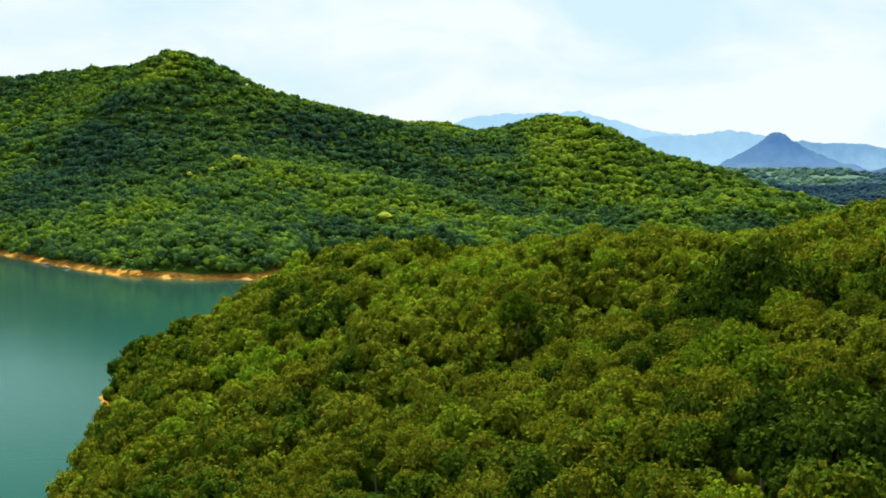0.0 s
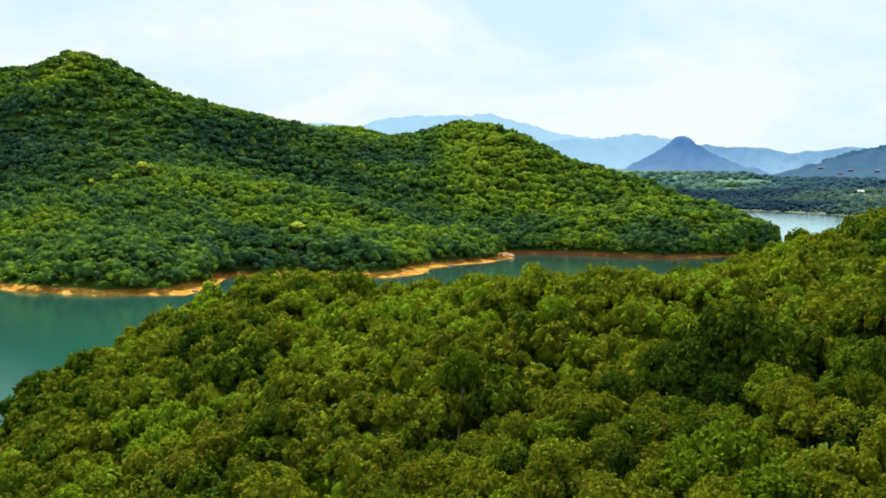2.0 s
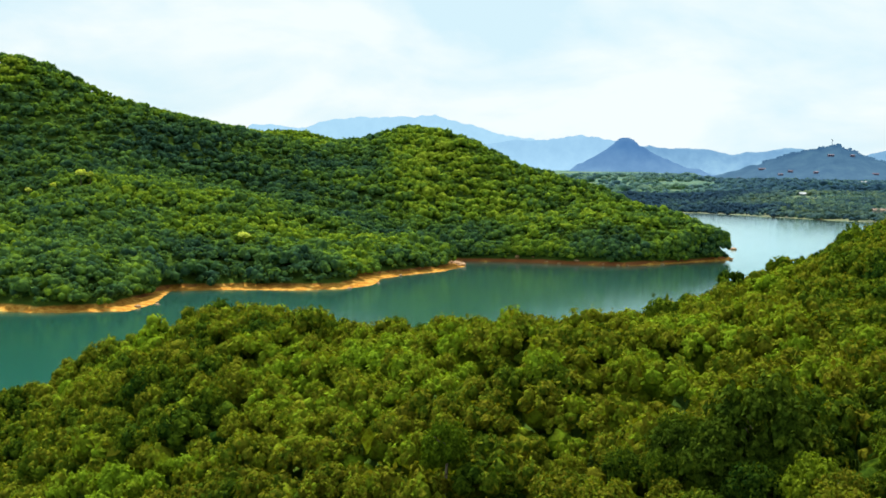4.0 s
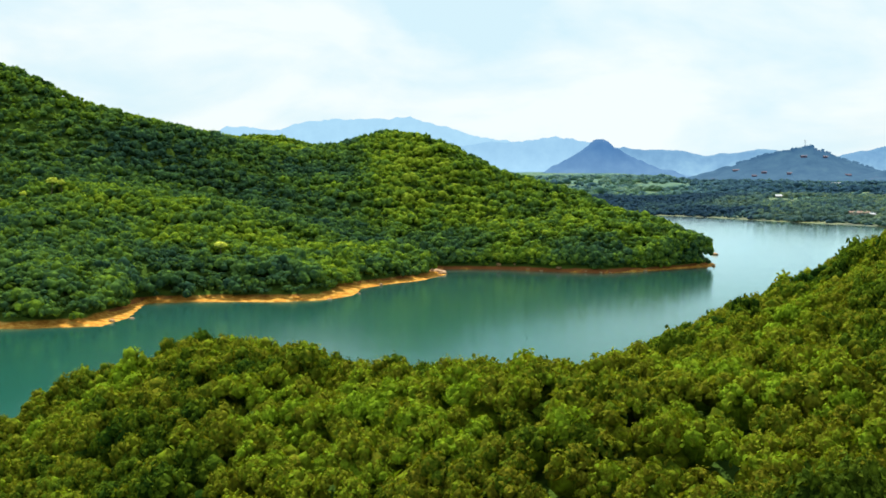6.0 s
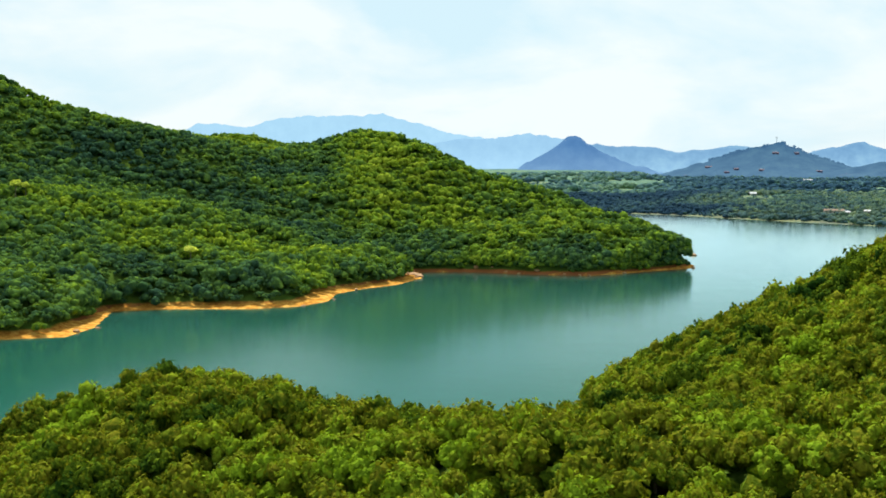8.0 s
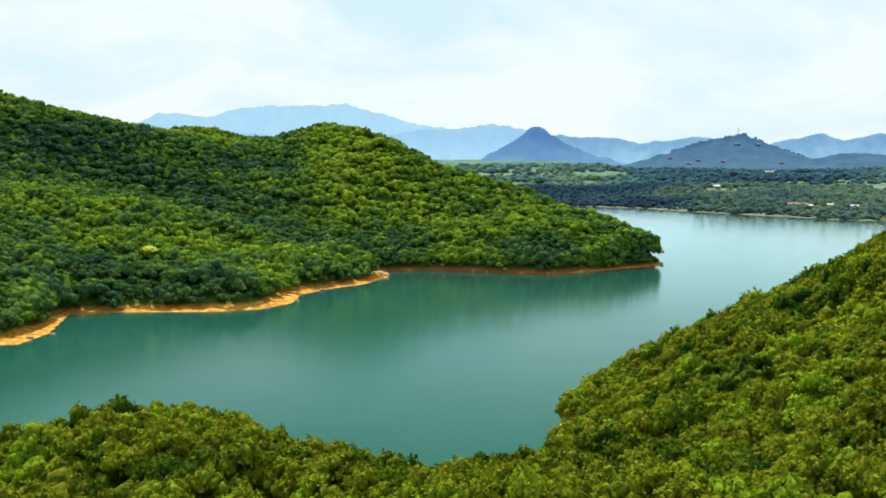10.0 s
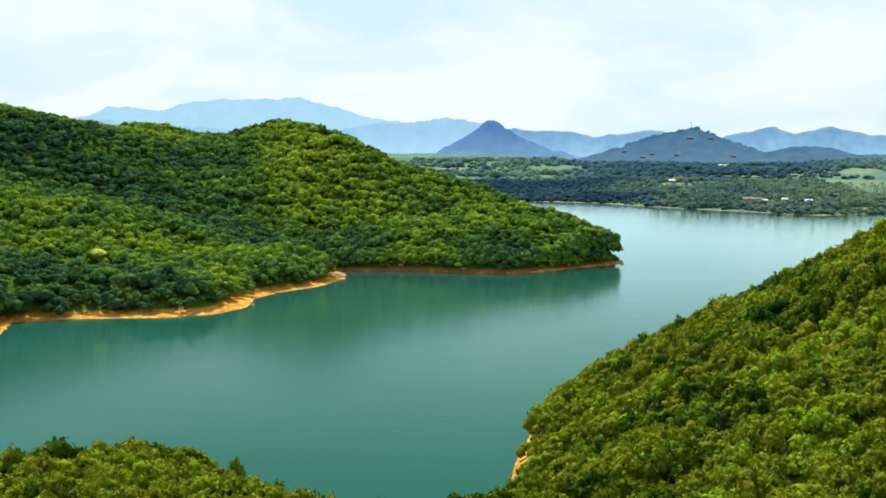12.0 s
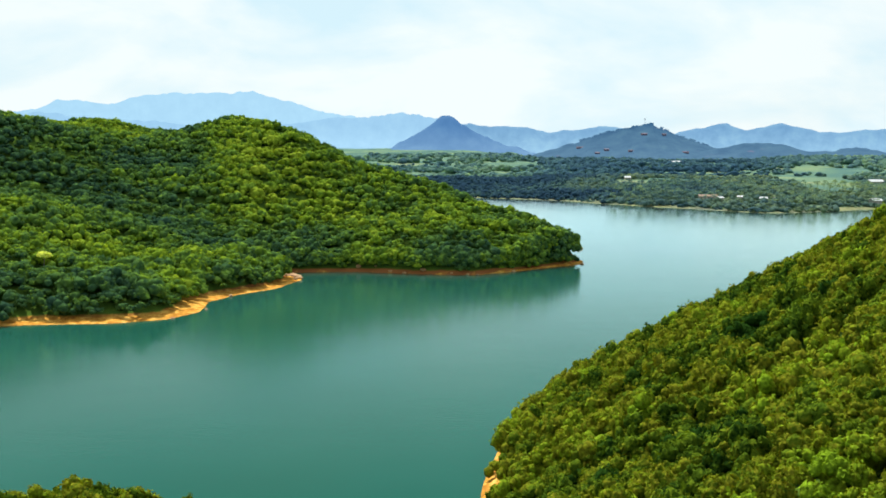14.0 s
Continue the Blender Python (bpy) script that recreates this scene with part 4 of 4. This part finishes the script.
sheet_metal = plain_material("pale_roof_sheet", (0.34, 0.37, 0.40), (0.50, 0.52, 0.54), 0.6, 0.5)
# red dulled towards blue, which paints haze over the distant roofs
hazed_red_sheet = plain_material("hazed_red_roof", (0.045, 0.040, 0.078), (0.072, 0.052, 0.095), 0.5, 0.7)
clay_tile = plain_material("clay_roof_tile", (0.16, 0.11, 0.08), (0.24, 0.17, 0.12), 1.2)
limewash = plain_material("limewashed_wall", (0.28, 0.26, 0.22), (0.40, 0.38, 0.33), 0.8)
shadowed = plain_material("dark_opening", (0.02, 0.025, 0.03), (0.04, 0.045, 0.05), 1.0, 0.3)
galvanised = plain_material("galvanised_steel", (0.40, 0.44, 0.48), (0.52, 0.56, 0.60), 2.0, 0.5)


def box_into(bm, x0, x1, y0, y1, z0, z1):
    v = [bm.verts.new((x, y, z)) for x in (x0, x1) for y in (y0, y1) for z in (z0, z1)]
    for f in ((0, 1, 3, 2), (4, 6, 7, 5), (0, 4, 5, 1), (2, 3, 7, 6), (0, 2, 6, 4), (1, 5, 7, 3)):
        bm.faces.new([v[i] for i in f])


def made(name, bm, mat, parent, label=""):
    bmesh.ops.recalc_face_normals(bm, faces=bm.faces)
    me = bpy.data.meshes.new(name)
    bm.to_mesh(me)
    bm.free()
    me.materials.append(mat)
    return part(name, me, parent, label)


def house(x, y, turn, long, deep, tall, roof_mat, label, foot=None, wall_mat=None):
    z = float(ground_height(x, y)) if foot is None else foot
    ob = new("house")
    tagged(ob, label, "house", "houses on the far bank")
    bm = bmesh.new()
    box_into(bm, -long / 2, long / 2, -deep / 2, deep / 2, -1.5, tall)
    made("wall", bm, wall_mat or limewash, ob)
    bm = bmesh.new()
    rise, e = deep * 0.26, 0.7
    pts = [(sx * (long / 2 + e), yy, zz) for sx in (-1, 1) for yy, zz in ((-deep / 2 - e, tall - 0.25), (0, tall + rise), (deep / 2 + e, tall - 0.25), (deep / 2 + e, tall - 0.05), (0, tall + rise + 0.22), (-deep / 2 - e, tall - 0.05))]
    v = [bm.verts.new(p) for p in pts]
    for i in range(6):
        k = (i + 1) % 6
        bm.faces.new((v[i], v[k], v[k + 6], v[i + 6]))
    bm.faces.new(v[:6])
    bm.faces.new(v[6:])
    made("roof", bm, roof_mat, ob)
    for i in range(max(2, int(long / 4))):
        px = -long / 2 + (i + 0.5) * long / max(2, int(long / 4))
        bm = bmesh.new()
        low = 0.05 if i == 0 else 0.9
        box_into(bm, px - 0.55, px + 0.55, -deep / 2 - 0.06, -deep / 2 + 0.1, low, 2.1)
        made("door" if i == 0 else "window", bm, shadowed, ob)
    ob.matrix_basis = pose(x, y, z, 0, 0, turn)


house(583, 2711, 4, 32, 11, 5.0, sheet_metal, "long low hall with a pale sheet roof among trees")
house(580, 1444, 5, 18, 9, 4.0, sheet_metal, "wide shed with a bright sheet roof on the slope")
house(454, 1128, 15, 11, 7, 3.2, sheet_metal, "pale-roofed house behind the meadow")
house(283, 1150, 3, 20, 6, 3.2, clay_tile, "long limewashed house with a brown clay roof above the water")
house(292, 1134, 12, 5.5, 4.5, 2.6, sheet_metal, "small limewashed house with a pale roof under palms")
house(330, 1108, -6, 7, 5, 2.8, sheet_metal, "small house with a pale sheet roof near the shore")
house(313, 1134, -14, 5, 4, 2.6, sheet_metal, "small white house half hidden by palms")
house(341, 1114, 9, 5, 4, 2.4, clay_tile, "small brown-roofed hut beside a pale house")
house(253, 1480, 3, 8, 6, 3.0, sheet_metal, "pale-roofed house in a clearing of the woods")

# red-roofed blocks on terraces of the dusky hill, with haze painted into their colour
hill = np.array([v.co[:] for v in mast_hill.data.vertices])
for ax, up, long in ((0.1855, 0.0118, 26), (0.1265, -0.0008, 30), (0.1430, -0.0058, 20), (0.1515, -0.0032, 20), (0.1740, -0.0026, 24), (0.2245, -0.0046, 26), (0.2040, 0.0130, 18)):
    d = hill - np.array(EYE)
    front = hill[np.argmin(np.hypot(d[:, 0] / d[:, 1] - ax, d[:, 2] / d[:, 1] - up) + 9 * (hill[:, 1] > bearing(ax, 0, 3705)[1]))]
    house(front[0], front[1] - 6, 4, long * 0.75, 9, 4, hazed_red_sheet, "block with a red roof on the dusky hillside, haze painted into its colour", front[2] - 2, hazed_red_sheet)

# mast on the dusky hill
mast = new("radio_mast")
tagged(mast, "slim grey steel lattice mast on the wooded hilltop", "mast")
M_TOP, M_HALF = 24.0, 1.3
for sx in (-1, 1):
    for sy in (-1, 1):
        bm = bmesh.new()
        a = [bm.verts.new((sx * M_HALF * w + dx, sy * M_HALF * w + dy, z)) for w, z in ((1, -6), (0.35, M_TOP)) for dx, dy in ((-0.25, -0.25), (0.25, -0.25), (0.25, 0.25), (-0.25, 0.25))]
        for i in range(4):
            k = (i + 1) % 4
            bm.faces.new((a[i], a[k], a[k + 4], a[i + 4]))
        bm.faces.new(a[4:])
        made("leg", bm, galvanised, mast)
for i in range(7):
    h = 2 + i * 3.2
    w = M_HALF * (1 - 0.65 * h / M_TOP)
    bm = bmesh.new()
    box_into(bm, -w, w, -w - 0.1, -w + 0.1, h, h + 0.25)
    box_into(bm, -w, w, w - 0.1, w + 0.1, h, h + 0.25)
    box_into(bm, -w - 0.1, -w + 0.1, -w, w, h, h + 0.25)
    box_into(bm, w - 0.1, w + 0.1, -w, w, h, h + 0.25)
    made("brace", bm, galvanised, mast)
for i, (h, side) in enumerate(((21, -1), (18, 1))):
    bm = bmesh.new()
    bmesh.ops.create_cone(bm, cap_ends=True, segments=10, radius1=1.4, radius2=1.2, depth=0.8, matrix=pose(side * 1.6, -1.2, h, 90))
    made("antenna", bm, sheet_metal, mast, "pale round dish antenna")
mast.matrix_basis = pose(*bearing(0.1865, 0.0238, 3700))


def palm_arrays(seed):
    """A palm of unit height: a bent trunk and a burst of drooping fronds."""
    r = np.random.RandomState(seed)
    V, F = [], []
    bend = (r.rand(2) - 0.5) * 0.25
    t = np.linspace(0, 1, 5)
    for u in t:
        c = np.array((bend[0] * u * u, bend[1] * u * u, u * 0.86))
        for q in range(4):
            V.append(c + np.array((math.cos(q * 1.571), math.sin(q * 1.571), 0)) * (0.022 - 0.008 * u))
    for k in range(4):
        for q in range(4):
            p, w = k * 4 + q, k * 4 + (q + 1) % 4
            F += [(p, w, w + 4), (p, w + 4, p + 4)]
    top = np.array((bend[0], bend[1], 0.86))
    for k in range(11):
        a = k * 0.571 + r.rand() * 0.3
        d, n = np.array((math.cos(a), math.sin(a), 0)), np.array((-math.sin(a), math.cos(a), 0))
        rise = 0.05 + 0.14 * r.rand()
        prev = None
        for u in (0.0, 0.35, 0.7, 1.0):
            c = top + d * 0.30 * u + np.array((0, 0, rise * math.sin(u * 2.2) * 1.2 - 0.16 * u * u))
            w = n * (0.055 * math.sin(0.35 + u * 2.6))
            V += [c - w - (0, 0, 0.02), c + w - (0, 0, 0.02)]
            b = len(V) - 2
            if prev is not None:
                F += [(prev, prev + 1, b + 1), (prev, b + 1, b)]
            prev = b
    return np.array(V), np.array(F)


palms = [palm_arrays(300 + i) for i in range(4)]
px, py = scatter(110, 520, 1000, 1330, 12, 52)
ps, pz = far_height(px, py)
keep = (ps > 4) & (np.hypot(px - 288, (py - 1135) * 0.6) > 14) & (np.hypot(px - 328, (py - 1100) * 0.6) > 11) & (px > 0.150 * py) & (value_noise(px, py, 70, 53) > 0.38)
px, py, pz = px[keep], py[keep], pz[keep]
rr = np.random.RandomState(54)
forest("palm_grove", palms, px, py, pz, 8.5 + 4.5 * rr.rand(len(px)), rr.rand(len(px)), leaves_far, "tall coconut palms along the far bank", 55, 1.0, np.full(len(px), 0.10))
